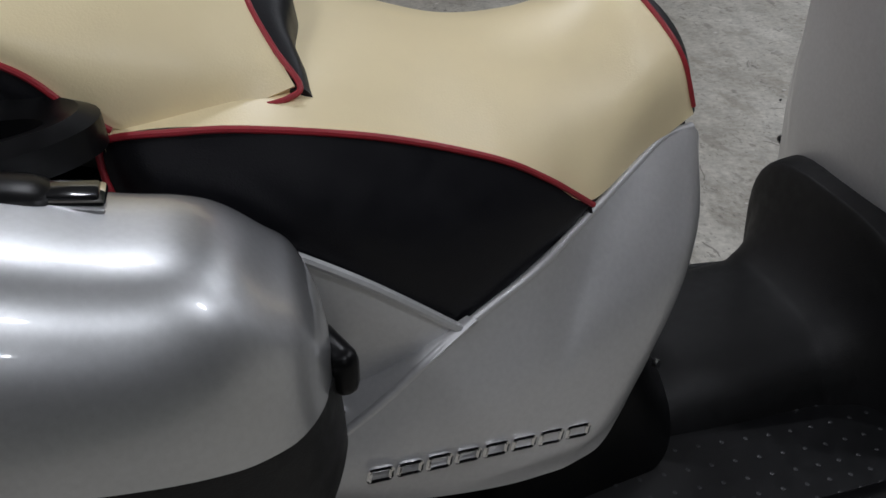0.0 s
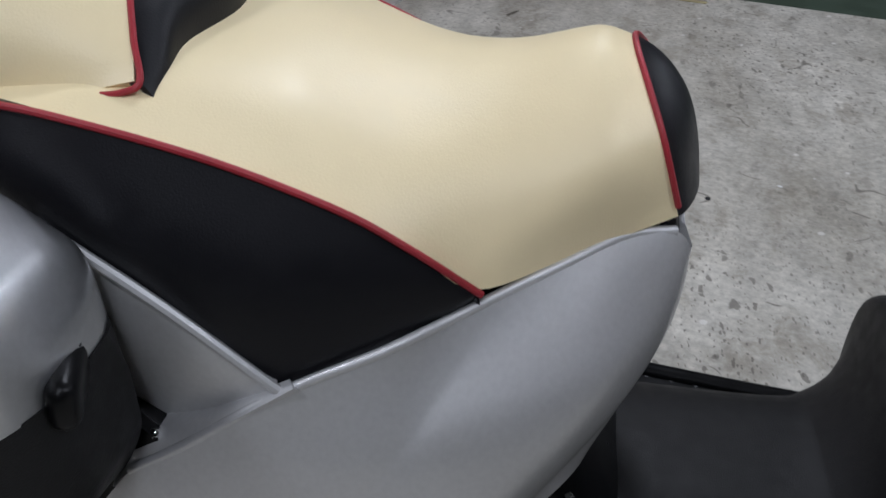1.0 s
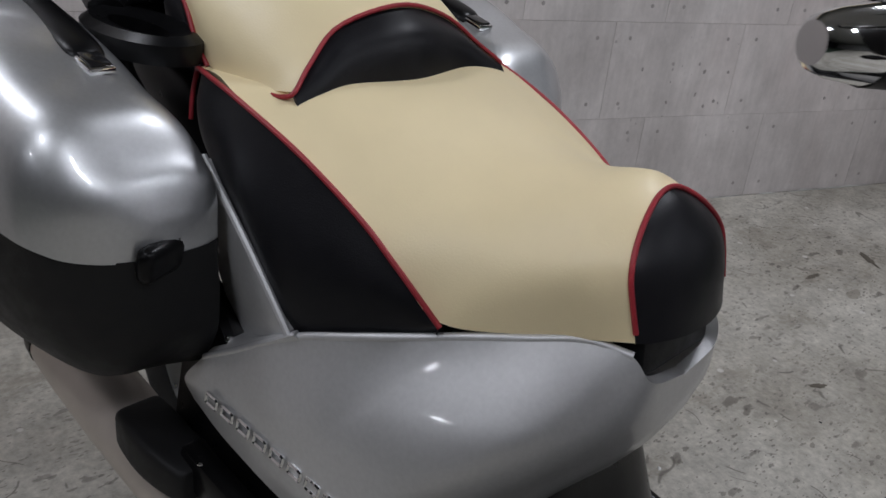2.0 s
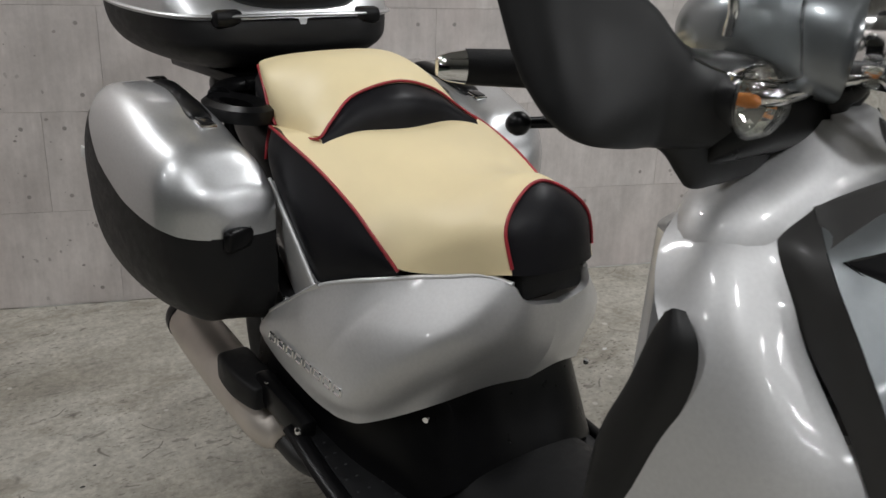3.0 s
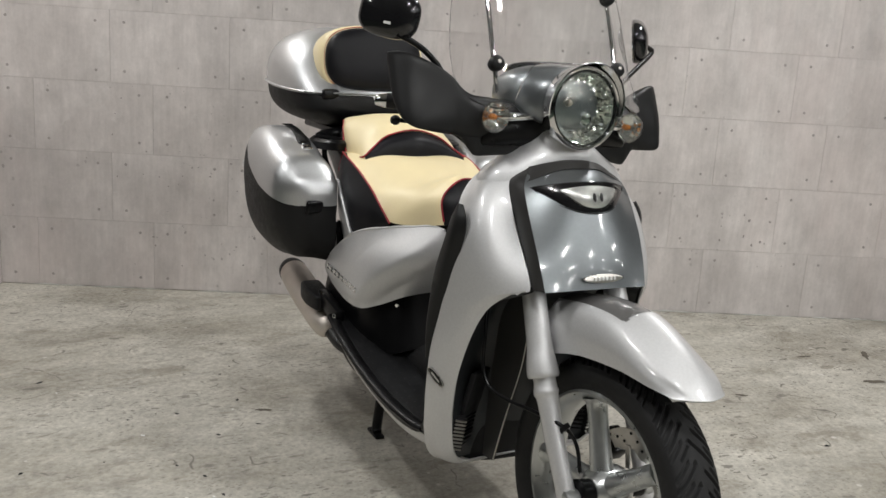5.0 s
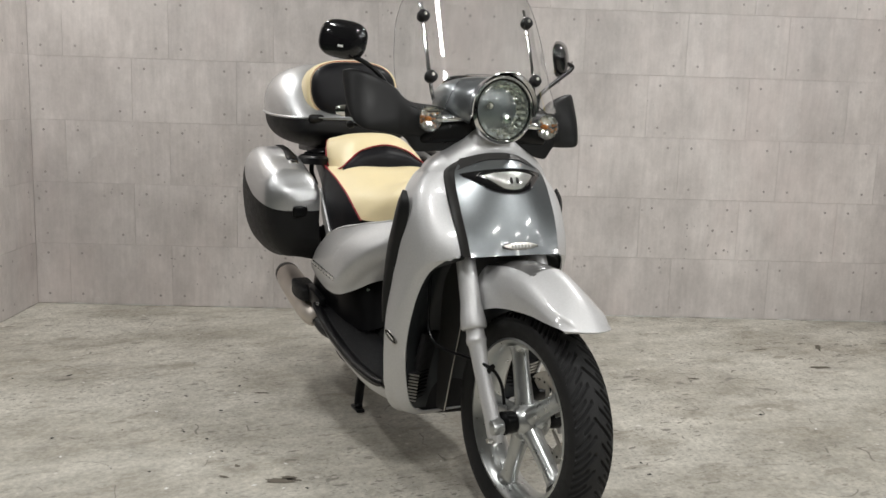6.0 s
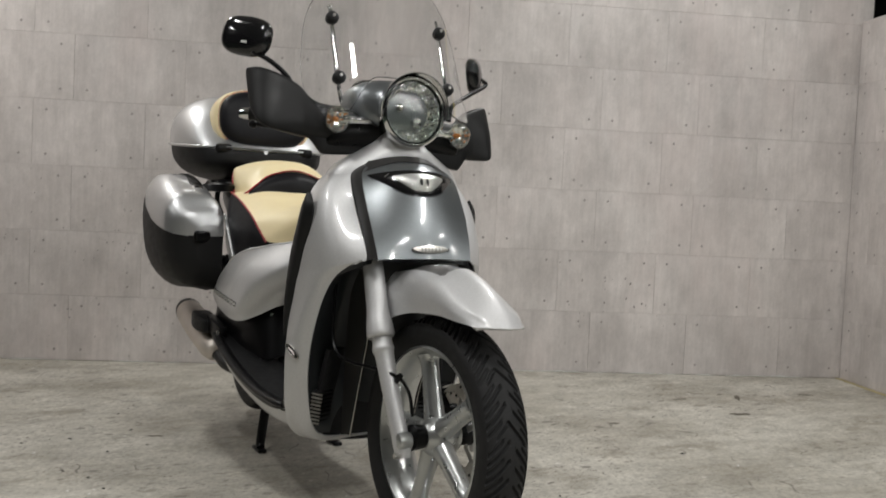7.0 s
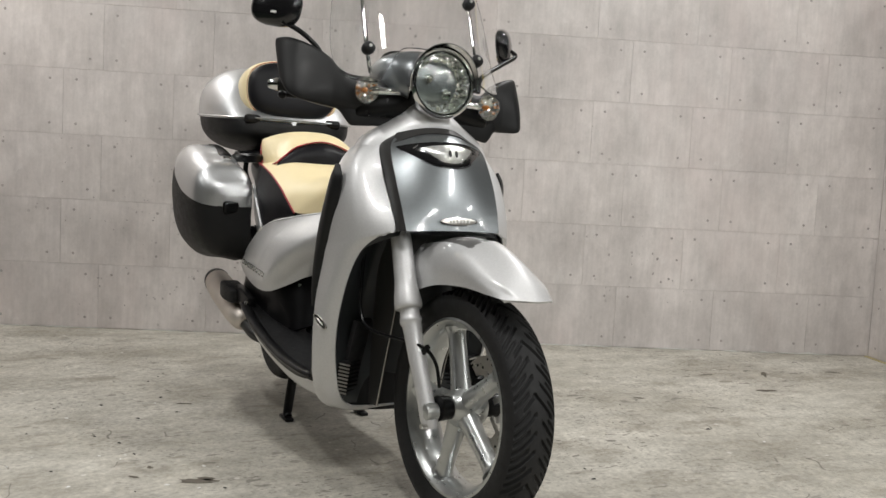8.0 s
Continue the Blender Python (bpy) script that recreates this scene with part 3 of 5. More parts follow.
# rider cushion, right half: side seam, shoulder, middle, from the tail to the nose
CUSHION = [
    [(-1.226, -0.172, 0.828), (-1.220, -0.100, 0.836), (-1.220, 0, 0.836)],
    [(-1.120, -0.198, 0.826), (-1.110, -0.115, 0.842), (-1.100, 0, 0.838)],
    [(-1.021, -0.195, 0.798), (-1.010, -0.115, 0.824), (-1.000, 0, 0.833)],
    [(-0.934, -0.190, 0.760), (-0.918, -0.112, 0.789), (-0.905, 0, 0.808)],
    [(-0.885, -0.184, 0.728), (-0.855, -0.114, 0.774), (-0.832, 0, 0.808)],
    [(-0.838, -0.172, 0.686), (-0.798, -0.114, 0.762), (-0.772, 0, 0.824)],
    [(-0.765, -0.118, 0.688), (-0.752, -0.104, 0.764), (-0.752, 0, 0.827)],
    [(-0.688, -0.080, 0.704), (-0.710, -0.077, 0.776), (-0.731, 0, 0.820)],
]
cu = skin(both(CUSHION), 50, 37)
seat = part("rider_seat", solid(cu, 0.02, (-0.95, 0, 0.6)), CREAM, scooter, "cream vinyl rider cushion")

# passenger cushion, right half: lower seam, side, shoulder, middle
PILLION = [
    [(-1.348, -0.134, 0.914), (-1.350, -0.122, 0.923), (-1.350, -0.070, 0.931), (-1.350, 0, 0.933)],
    [(-1.274, -0.160, 0.886), (-1.278, -0.150, 0.914), (-1.272, -0.085, 0.940), (-1.266, 0, 0.946)],
    [(-1.222, -0.166, 0.833), (-1.218, -0.157, 0.886), (-1.208, -0.088, 0.936), (-1.205, 0, 0.948)],
    [(-1.145, -0.168, 0.826), (-1.144, -0.152, 0.868), (-1.148, -0.088, 0.920), (-1.150, 0, 0.936)],
    [(-1.078, -0.161, 0.837), (-1.088, -0.130, 0.860), (-1.101, -0.082, 0.893), (-1.094, 0, 0.912)],
]
pi = skin(both(PILLION), 36, 45)
pillion = part("passenger_seat", solid(pi, 0.015, (-1.2, 0, 0.7)), CREAM, scooter, "cream vinyl passenger cushion")


def side_piping(pts, r=0.0027, n=60):
    return tube(pts, r, 8, n)


# black flank of the rider cushion: seam above, body line below
FLANK_LOW = [(-1.236, -0.168, 0.765), (-1.165, -0.203, 0.752), (-1.070, -0.217, 0.690), (-0.984, -0.222, 0.622), (-0.915, -0.206, 0.648), (-0.872, -0.186, 0.662), (-0.836, -0.172, 0.682)]
FLANK_TOP = [(-1.233, -0.164, 0.800), (-1.210, -0.179, 0.829), (-1.120, -0.199, 0.826), (-1.021, -0.196, 0.798), (-0.934, -0.190, 0.760), (-0.885, -0.184, 0.728), (-0.838, -0.172, 0.686)]
fl = []
for a, b in zip(FLANK_TOP, FLANK_LOW):
    m = [(p + q) / 2 for p, q in zip(a, b)]
    d = a[2] - b[2]
    fl.append([(a[0], a[1] + 0.001, a[2] + 0.001), (m[0], m[1] - 0.10 * d, m[2] + 0.02 * d), (b[0], b[1], b[2]), (b[0], b[1] + 0.02, b[2] - 0.02)])
pair("seat_flank", solid(skin(fl, 48, 18), 0.01, (-1.0, 0, 0.7)), LEATHER, seat, "black vinyl side of the cushion")
pair("piping", side_piping([(-1.224, -0.186, 0.770), (-1.230, -0.180, 0.795), (-1.229, -0.175, 0.820), (-1.216, -0.180, 0.829), (-1.175, -0.191, 0.830), (-1.120, -0.200, 0.826), (-1.021, -0.197, 0.798), (-0.934, -0.191, 0.760), (-0.885, -0.186, 0.728), (-0.834, -0.173, 0.682)], 0.0029), RED, seat, "red piping along the seam")
# black nose of the cushion under the arched seam
rim = cu[-1]
half = len(rim) // 2
nose = []
for k in range(half):
    a, b = rim[k], rim[-1 - k]
    f = k / half
    bulge = 0.024 * (1 - f**3) + 0.008 * math.sin(math.pi * f)
    nose.append([a + (b - a) * t + np.array([bulge * math.sin(math.pi * t) ** 0.7 - 0.001, 0, -0.001]) for t in np.linspace(0, 1, 21)])
part("seat_nose", solid(np.array(nose), 0.010, (-0.8, 0, 0.72)), LEATHER, seat, "black vinyl nose of the cushion")
part("nose_piping", side_piping(rim[1:-1:3] + np.array([0.0015, 0, 0.0005])), RED, seat, "red piping round the nose")
# latch cover below the nose
cover = box(0.050, 0.122, 0.080, pose(-0.710, -0.003, 0.697, 0, -8, 0), 0.010)
part("seat_latch_cover", cover, MATT, seat, "black plastic cover below the nose")
# seat pan, the dark base that closes the cushion from below
part("seat_pan", grid(superloft([(-1.24, 0, 0.74, 0.13, 0.05), (-1.1, 0, 0.74, 0.175, 0.07), (-0.95, 0, 0.70, 0.165, 0.07), (-0.85, 0, 0.68, 0.13, 0.05), (-0.72, 0, 0.67, 0.07, 0.03)], 20, 28), close_v=True, caps=True), DARK, seat)

# passenger cushion: black front pad, piping, black skirt
pf = []
for k, low in zip(PILLION[-1], [(-1.068, -0.162, 0.827), (-1.066, -0.130, 0.824), (-1.070, -0.085, 0.828), (-1.060, 0, 0.834)]):
    m = [(p + q) / 2 for p, q in zip(k, low)]
    bulge = 0.35 * (k[2] - low[2])
    pf.append([(k[0] - 0.004, k[1], k[2] - 0.002), (m[0] + bulge * 0.5, m[1], m[2] + bulge * 0.35), (low[0] + 0.004, low[1], low[2] - 0.004)])
pf = np.swapaxes(np.array(pf), 0, 1)
part("seat_front_pad", solid(skin(both(pf), 16, 41), 0.01, (-1.2, 0, 0.85)), LEATHER, pillion, "black vinyl front of the passenger cushion")
top = [(-1.132, -0.166, 0.8275), (-1.104, -0.168, 0.8285), (-1.084, -0.167, 0.8310), (-1.074, -0.160, 0.8375)] + list(PILLION[-1][1:])
part("front_piping", side_piping(top + list(flip(top[:-1])[::-1]), 0.0026), RED, pillion, "red piping over the front pad")
low_seam = [r[0] for r in PILLION]
pair("lower_piping", side_piping(low_seam[:2] + [(-1.240, -0.168, 0.852), (-1.218, -0.168, 0.830)]), RED, pillion, "red piping along the lower seam")
sk = [[(p[0], p[1] + 0.006, p[2] + 0.004), (p[0] + 0.004, p[1] + 0.002, p[2] - 0.03), (p[0] + 0.006, p[1] + 0.02, min(p[2] - 0.05, 0.80))] for p in low_seam[:4]]
pair("seat_skirt", solid(skin(sk, 20, 8), 0.008, (-1.25, 0, 0.85)), LEATHER, pillion, "black vinyl skirt")
part("rear_pad", grid(superloft([(-1.385, 0, 0.87, 0.07, 0.03), (-1.378, 0, 0.87, 0.12, 0.048), (-1.345, 0, 0.868, 0.142, 0.054), (-1.27, 0, 0.85, 0.156, 0.058), (-1.18, 0, 0.84, 0.15, 0.03), (-1.10, 0, 0.84, 0.12, 0.02)], 20, 28), close_v=True, caps=True), LEATHER, pillion)

lip = [tuple(np.array(r[2]) + np.array([0, 0.003, -0.001])) for r in BODY[2:]]
tuck(pair("panel_lip", tube(lip, 0.0045, 10, 60), SILVER, scooter, "rolled upper edge of the side panel")[1], 0.88)

# painted corner panels between seat and body
TRI = [
    [(-1.150, -0.214, 0.752), (-1.150, -0.212, 0.670), (-1.135, -0.200, 0.590), (-1.110, -0.200, 0.552)],
    [(-1.060, -0.222, 0.690), (-1.060, -0.224, 0.645), (-1.055, -0.220, 0.605), (-1.050, -0.215, 0.580)],
    [(-0.983, -0.229, 0.627), (-0.984, -0.229, 0.624), (-0.985, -0.228, 0.620), (-0.986, -0.228, 0.616)],
]
pair("corner_panel", solid(skin(TRI, 24, 12), 0.012, (-1.0, 0, 0.65)), SILVER, scooter, "silver painted corner panel")
pair("panel_edge", tube([(-1.152, -0.217, 0.755), (-1.060, -0.226, 0.692), (-0.980, -0.231, 0.624)], 0.0045, 8, 24), SILVER, scooter)

# ledge between side panel and corner panel
LEDGE = [
    [(-0.966, -0.236, 0.632), (-0.968, -0.233, 0.633), (-0.972, -0.226, 0.632)],
    [(-1.020, -0.2415, 0.596), (-1.019, -0.231, 0.603), (-1.016, -0.220, 0.604)],
    [(-1.058, -0.2435, 0.570), (-1.056, -0.228, 0.580), (-1.052, -0.212, 0.583)],
    [(-1.112, -0.2440, 0.534), (-1.110, -0.222, 0.549), (-1.107, -0.200, 0.557)],
    [(-1.132, -0.2430, 0.514), (-1.133, -0.218, 0.530), (-1.135, -0.192, 0.540)],
]
pair("panel_ledge", solid(skin(LEDGE, 30, 10), 0.008, (-1.0, 0, 0.4)), SILVER, scooter, "silver painted ledge above the side panel")
pair("ledge_screw", lathe([(0.001, 0.003), (0.003, 0.0025), (0.0046, 0.001), (0.0046, -0.006)], 14, pose(-1.093, -0.226, 0.5615, 62)), CHROME, scooter, "bright screw head")

# black lower body, right half
LOWER = [
    [(-0.765, 0.000, 0.540), (-0.740, 0.000, 0.450), (-0.705, 0.000, 0.370)],
    [(-0.767, -0.070, 0.540), (-0.742, -0.075, 0.450), (-0.706, -0.080, 0.368)],
    [(-0.782, -0.125, 0.535), (-0.758, -0.135, 0.450), (-0.724, -0.148, 0.350)],
    [(-0.812, -0.163, 0.520), (-0.790, -0.174, 0.440), (-0.755, -0.185, 0.335)],
    [(-0.850, -0.195, 0.490), (-0.836, -0.203, 0.415), (-0.820, -0.208, 0.330)],
    [(-0.905, -0.218, 0.465), (-0.904, -0.224, 0.400), (-0.900, -0.232, 0.335)],
    [(-0.990, -0.230, 0.455), (-1.000, -0.237, 0.400), (-1.000, -0.246, 0.345)],
    [(-1.090, -0.230, 0.560), (-1.110, -0.242, 0.410), (-1.110, -0.250, 0.350)],
    [(-1.200, -0.195, 0.620), (-1.210, -0.220, 0.420), (-1.200, -0.235, 0.350)],
]
pair("lower_body", solid(skin(LOWER, 56, 16), 0.012, (-0.95, 0, 0.45)), BLACK, scooter, "black plastic lower body")
for s in (-1, 1):
    part("panel_screw", lathe([(0.001, 0.003), (0.003, 0.0025), (0.0048, 0.001), (0.0048, -0.004)], 14, pose(-0.760, s * 0.1690, 0.470, 90 * s, 0, 0) @ pose(0, 0, 0, 0, 30 * s, 0)), CHROME, scooter, "bright screw head")

# centre tunnel, floorboards, riser and belly
part("tunnel", grid(superloft([(-0.76, 0, 0.29, 0.15, 0.09), (-0.66, 0, 0.285, 0.14, 0.095), (-0.53, 0, 0.286, 0.13, 0.098), (-0.495, 0, 0.290, 0.135, 0.104), (-0.468, 0, 0.303, 0.142, 0.120), (-0.452, 0, 0.325, 0.155, 0.145), (-0.446, 0, 0.348, 0.168, 0.162), (-0.436, 0, 0.352, 0.180, 0.164), (-0.40, 0, 0.35, 0.19, 0.165), (-0.372, 0, 0.34, 0.20, 0.16)], 44, 40, 3.2), close_v=True, caps=True), MATT, scooter, "black plastic centre tunnel")
BOARD = [
    [(-0.985, -0.284, 0.378), (-0.985, -0.250, 0.384), (-0.985, -0.190, 0.384)],
    [(-0.850, -0.292, 0.346), (-0.850, -0.230, 0.350), (-0.850, -0.120, 0.352)],
    [(-0.700, -0.292, 0.316), (-0.700, -0.215, 0.320), (-0.700, -0.100, 0.322)],
    [(-0.550, -0.286, 0.294), (-0.550, -0.210, 0.298), (-0.550, -0.100, 0.300)],
    [(-0.430, -0.272, 0.284), (-0.430, -0.200, 0.290), (-0.430, -0.100, 0.300)],
    [(-0.376, -0.258, 0.300), (-0.385, -0.195, 0.310), (-0.390, -0.100, 0.330)],
    [(-0.352, -0.262, 0.390), (-0.372, -0.195, 0.395), (-0.385, -0.100, 0.400)],
]
br = skin(BOARD, 60, 16)
boards = pair("floorboard", solid(br, 0.014, (-0.7, 0, 0.1)), MAT_RUBBER, scooter, "dark rubber floorboard with raised dots")
nb = normals(br)
for ob, sgn in zip(boards, (1, -1)):
    vs, fs = [], []
    for i in range(4, 50, 2):
        for j in range(3, 14, 2):
            c, n = br[i, j], nb[i, j] * (1 if nb[i, j][2] > 0 else -1)
            k = len(vs)
            for a in range(6):
                vs.append(c + np.array([0.0030 * math.cos(a * 1.047), 0.0030 * math.sin(a * 1.047), 0]) + n * 0.0003)
            vs.append(c + n * 0.0018)
            fs += [(k + a, k + (a + 1) % 6, k + 6) for a in range(6)]
    vs = np.array(vs) * np.array([1, 1 if sgn > 0 else -0.70, 1])
    tagged(part("dots", mesh_bm(vs, fs), DOT_RUBBER, ob), kind="stuff")
edge_line = [r[0] for r in BOARD[:5]] + [(-0.385, -0.256, 0.282)]
trims = pair("floorboard_trim", tube([(p[0], p[1] + 0.010, p[2] + 0.002) for p in edge_line], 0.017, 14, 60, flat=0.55), BLACK, scooter, "black edge trim of the floorboard")
pair("floorboard_screw", lathe([(0.001, 0.005), (0.005, 0.004), (0.007, 0.001), (0.007, -0.006)], 14, pose(-0.960, -0.276, 0.390)), CHROME, scooter, "bright screw head")
BELLY = [
    [(-0.985, -0.280, 0.362), (-0.965, -0.264, 0.335), (-0.950, -0.200, 0.315)],
    [(-0.820, -0.286, 0.325), (-0.820, -0.262, 0.285), (-0.820, -0.150, 0.260)],
    [(-0.650, -0.284, 0.293), (-0.650, -0.250, 0.245), (-0.650, -0.120, 0.220)],
    [(-0.500, -0.275, 0.275), (-0.500, -0.228, 0.218), (-0.500, -0.080, 0.195)],
    [(-0.385, -0.240, 0.262), (-0.385, -0.180, 0.206), (-0.400, 0.000, 0.186)],
]
bellies = pair("belly_fairing", solid(skin(BELLY, 40, 16), 0.008, (-0.6, 0, 0.5)), SILVER, scooter, "silver painted belly fairing")
# the left board is narrower
for twin in (boards, trims, bellies):
    tuck(twin[1], 0.70)
INNER = [
    [(-0.356, -0.240, 0.385), (-0.390, -0.140, 0.390), (-0.405, 0, 0.40)],
    [(-0.354, -0.238, 0.560), (-0.402, -0.150, 0.560), (-0.420, 0, 0.56)],
    [(-0.338, -0.226, 0.720), (-0.398, -0.150, 0.730), (-0.425, 0, 0.74)],
    [(-0.376, -0.160, 0.868), (-0.405, -0.130, 0.872), (-0.420, 0, 0.88)],
]
part("inner_shield", solid(skin(both(INNER), 24, 33), 0.01, (-0.2, 0, 0.6)), SILVER, scooter, "silver inner side of the leg shield")
# dark duct behind the front wheel, with side vents and fins
DUCT = [
    [(-0.350, -0.178, 0.212), (-0.376, -0.110, 0.204), (-0.378, 0, 0.20)],
    [(-0.318, -0.205, 0.300), (-0.365, -0.130, 0.300), (-0.370, 0, 0.30)],
    [(-0.292, -0.218, 0.440), (-0.350, -0.130, 0.440), (-0.358, 0, 0.44)],
    [(-0.250, -0.212, 0.560), (-0.310, -0.130, 0.570), (-0.320, 0, 0.58)],
    [(-0.215, -0.195, 0.628), (-0.245, -0.130, 0.660), (-0.250, 0, 0.67)],
    [(-0.150, -0.140, 0.668), (-0.160, -0.100, 0.672), (-0.160, 0, 0.672)],
]
part("wheel_duct", solid(skin(both(DUCT), 30, 33), 0.01, (-0.6, 0, 0.4)), DUCTMAT, scooter, "black plastic panel behind the front wheel")
FIN = [
    [(-0.360, -0.100, 0.205), (-0.325, -0.090, 0.205)],
    [(-0.345, -0.105, 0.330), (-0.285, -0.090, 0.330)],
    [(-0.320, -0.112, 0.470), (-0.225, -0.096, 0.470)],
    [(-0.290, -0.118, 0.580), (-0.195, -0.104, 0.575)],
    [(-0.240, -0.118, 0.650), (-0.190, -0.106, 0.655)],
]
pair("duct_fin", solid(skin(FIN, 24, 6), 0.006, (-0.3, 0, 0.4)), FRAME, scooter, "dark grey duct fin")
# the gleam on each fin's glossy front edge, modelled as a thin steel line
pair("fin_edge", tube([r[1] for r in FIN], 0.0016, 8, 40), STEEL, scooter, "thin steel line standing in for the gleam on the duct fin's edge")
for s in (-1, 1):
    vent = part("side_vent", box(0.016, 0.034, 0.096, pose(-0.330, s * 0.190, 0.284, 0, 14, -s * 4), 0.003), DARK, scooter, "slatted side vent")
    for k in range(9):
        part("slat", box(0.006, 0.031, 0.0045, pose(-0.3315 + k * 0.0025, s * 0.190, 0.245 + k * 0.0098, s * 16, 0, -s * 4), 0.001, 1), STEEL, vent)
    louvre = part("louvre_panel", box(0.014, 0.066, 0.230, pose(-0.349, s * 0.153, 0.326, 0, 14, -s * 30), 0.003), DARK, scooter, "black louvred panel in the duct")
    for k in range(9):
        part("slat", box(0.006, 0.052, 0.0050, pose(-0.3635 + k * 0.0028, s * 0.153, 0.232 + k * 0.0112, 0, 30, -s * 30), 0.001, 1), BLACK, louvre)

# knee pads on the shield's outer edges
KNEE = [
    [(-0.284, -0.236, 0.834), (-0.292, -0.244, 0.836), (-0.300, -0.244, 0.830), (-0.304, -0.240, 0.828)],
    [(-0.264, -0.238, 0.806), (-0.280, -0.255, 0.806), (-0.308, -0.252, 0.802), (-0.314, -0.244, 0.800)],
    [(-0.264, -0.241, 0.760), (-0.286, -0.261, 0.758), (-0.322, -0.258, 0.752), (-0.328, -0.246, 0.750)],
    [(-0.288, -0.246, 0.690), (-0.308, -0.264, 0.688), (-0.350, -0.262, 0.680), (-0.358, -0.236, 0.680)],
    [(-0.320, -0.254, 0.605), (-0.334, -0.267, 0.602), (-0.358, -0.268, 0.598), (-0.366, -0.242, 0.598)],
    [(-0.340, -0.259, 0.530), (-0.347, -0.268, 0.530), (-0.362, -0.270, 0.530), (-0.368, -0.248, 0.530)],
    [(-0.350, -0.262, 0.470), (-0.353, -0.267, 0.470), (-0.360, -0.268, 0.470), (-0.366, -0.254, 0.470)],
]
pads = pair("knee_pad", solid(skin(KNEE, 40, 16), 0.008, (-0.32, 0, 0.65)), GUARDMAT, scooter, "black rubber knee pad")
tuck(pads[1], 0.885, 0.010)

# neck cover between shield and handlebar
rings = []
for z, xc, hx, hy in cr([(0.845, -0.318, 0.084, 0.196), (0.864, -0.318, 0.086, 0.190), (0.886, -0.321, 0.088, 0.182), (0.908, -0.321, 0.087, 0.166), (0.928, -0.317, 0.083, 0.138), (0.950, -0.312, 0.078, 0.102), (0.972, -0.312, 0.066, 0.074), (0.992, -0.315, 0.058, 0.058)], 26):
    a = np.linspace(0, 2 * np.pi, 40, endpoint=False)
    e = 2 / 2.15
    ca, sa = np.cos(a), np.sin(a)
    rings.append(np.stack([xc + hx * np.sign(ca) * np.abs(ca) ** e, hy * np.sign(sa) * np.abs(sa) ** e, np.full(40, z)], 1))
part("neck_cover", grid(np.array(rings), close_v=True, caps=True), SILVER, scooter, "silver painted neck cover")

# ---------- front end ----------
# front mudguard, right half: crown, ridge, flank, lower edge
FENDER = [
    [(-0.165, 0, 0.662), (-0.165, -0.060, 0.647), (-0.165, -0.086, 0.600), (-0.160, -0.084, 0.530)],
    [(-0.060, 0, 0.682), (-0.060, -0.060, 0.659), (-0.060, -0.084, 0.612), (-0.056, -0.082, 0.560)],
    [(0.050, 0, 0.677), (0.036, -0.059, 0.652), (0.050, -0.080, 0.612), (0.062, -0.080, 0.571)],
    [(0.146, 0, 0.641), (0.138, -0.057, 0.613), (0.142, -0.074, 0.587), (0.146, -0.077, 0.567)],
    [(0.203, 0, 0.599), (0.196, -0.048, 0.590), (0.190, -0.062, 0.577), (0.188, -0.070, 0.564)],
    [(0.237, 0, 0.564), (0.230, -0.030, 0.564), (0.221, -0.048, 0.564), (0.204, -0.066, 0.562)],
]
fe = relax(skin([[tuple(q) for q in flip(r)[::-1]] + r[1:] for r in FENDER], 90, 81), 14)
# a sunken inset in the crown, between the side ridges and behind the front slope
front_row, ridge = 34, (29, 51)
fe[:front_row + 1, ridge[0]:ridge[1] + 1, 2] -= 0.0035
guard = part("front_mudguard", solid(fe, 0.006, (0, 0, 0.4)), [SILVER, INSET], scooter, "silver front mudguard with a darker inset in its crown")
for f in guard.data.polygons:
    c = f.center
    if f.normal.z > 0.55 and c.x < fe[front_row, 40, 0] - 0.001 and abs(c.y) < float(np.interp(c.x, fe[:front_row, ridge[1], 0], np.abs(fe[:front_row, ridge[1], 1]))) - 0.0005 and c.z > 0.6:
        f.material_index = 1


def ring(prof, n, m):
    """A turned ring with a closed profile of (radius, height)."""
    a = np.linspace(0, 2 * np.pi, n, endpoint=False)
    bm = grid(np.array([[(r * math.cos(t), r * math.sin(t), h) for t in a] for r, h in prof]), close_u=True, close_v=True, sharp=50)
    bmesh.ops.transform(bm, matrix=m, verts=bm.verts)
    return bm


def tyre(radius, width, bead, m, blocks):
    """A tyre with slanted grooves cut into its crown."""
    w = width / 2
    prof = cr([(bead, -w * 0.72), (bead + 0.018, -w * 0.90), (radius - 0.034, -w), (radius - 0.015, -w * 0.88), (radius - 0.004, -w * 0.52), (radius, 0),
               (radius - 0.004, w * 0.52), (radius - 0.015, w * 0.88), (radius - 0.034, w), (bead + 0.018, w * 0.90), (bead, w * 0.72)], 61)
    rows = []
    n = blocks * 8
    for k in range(n):
        row = []
        for r, h in prof:
            s = abs(h) / w
            t = 2 * math.pi * (k - 13 * s + (4 if h > 0 else 0) * min(1, s * 8)) / n
            ph = k % 8
            cut = 0.0
            if r > radius - 0.030 and s < 0.9:
                if s > 0.16 and ph in (0, 1) and (k // 8) % 3 != 2:
                    cut = 0.006
                if s > 0.42 and ph in (4, 5):
                    cut = 0.005
                if s < 0.62 and ph in (0, 1) and (k // 8) % 3 == 2:
                    cut = 0.006
            row.append(((r - cut) * math.cos(t), (r - cut) * math.sin(t), h))
        rows.append(row)
    bm = grid(np.array(rows), close_u=True, sharp=28)
    bmesh.ops.transform(bm, matrix=m, verts=bm.verts)
    return bm


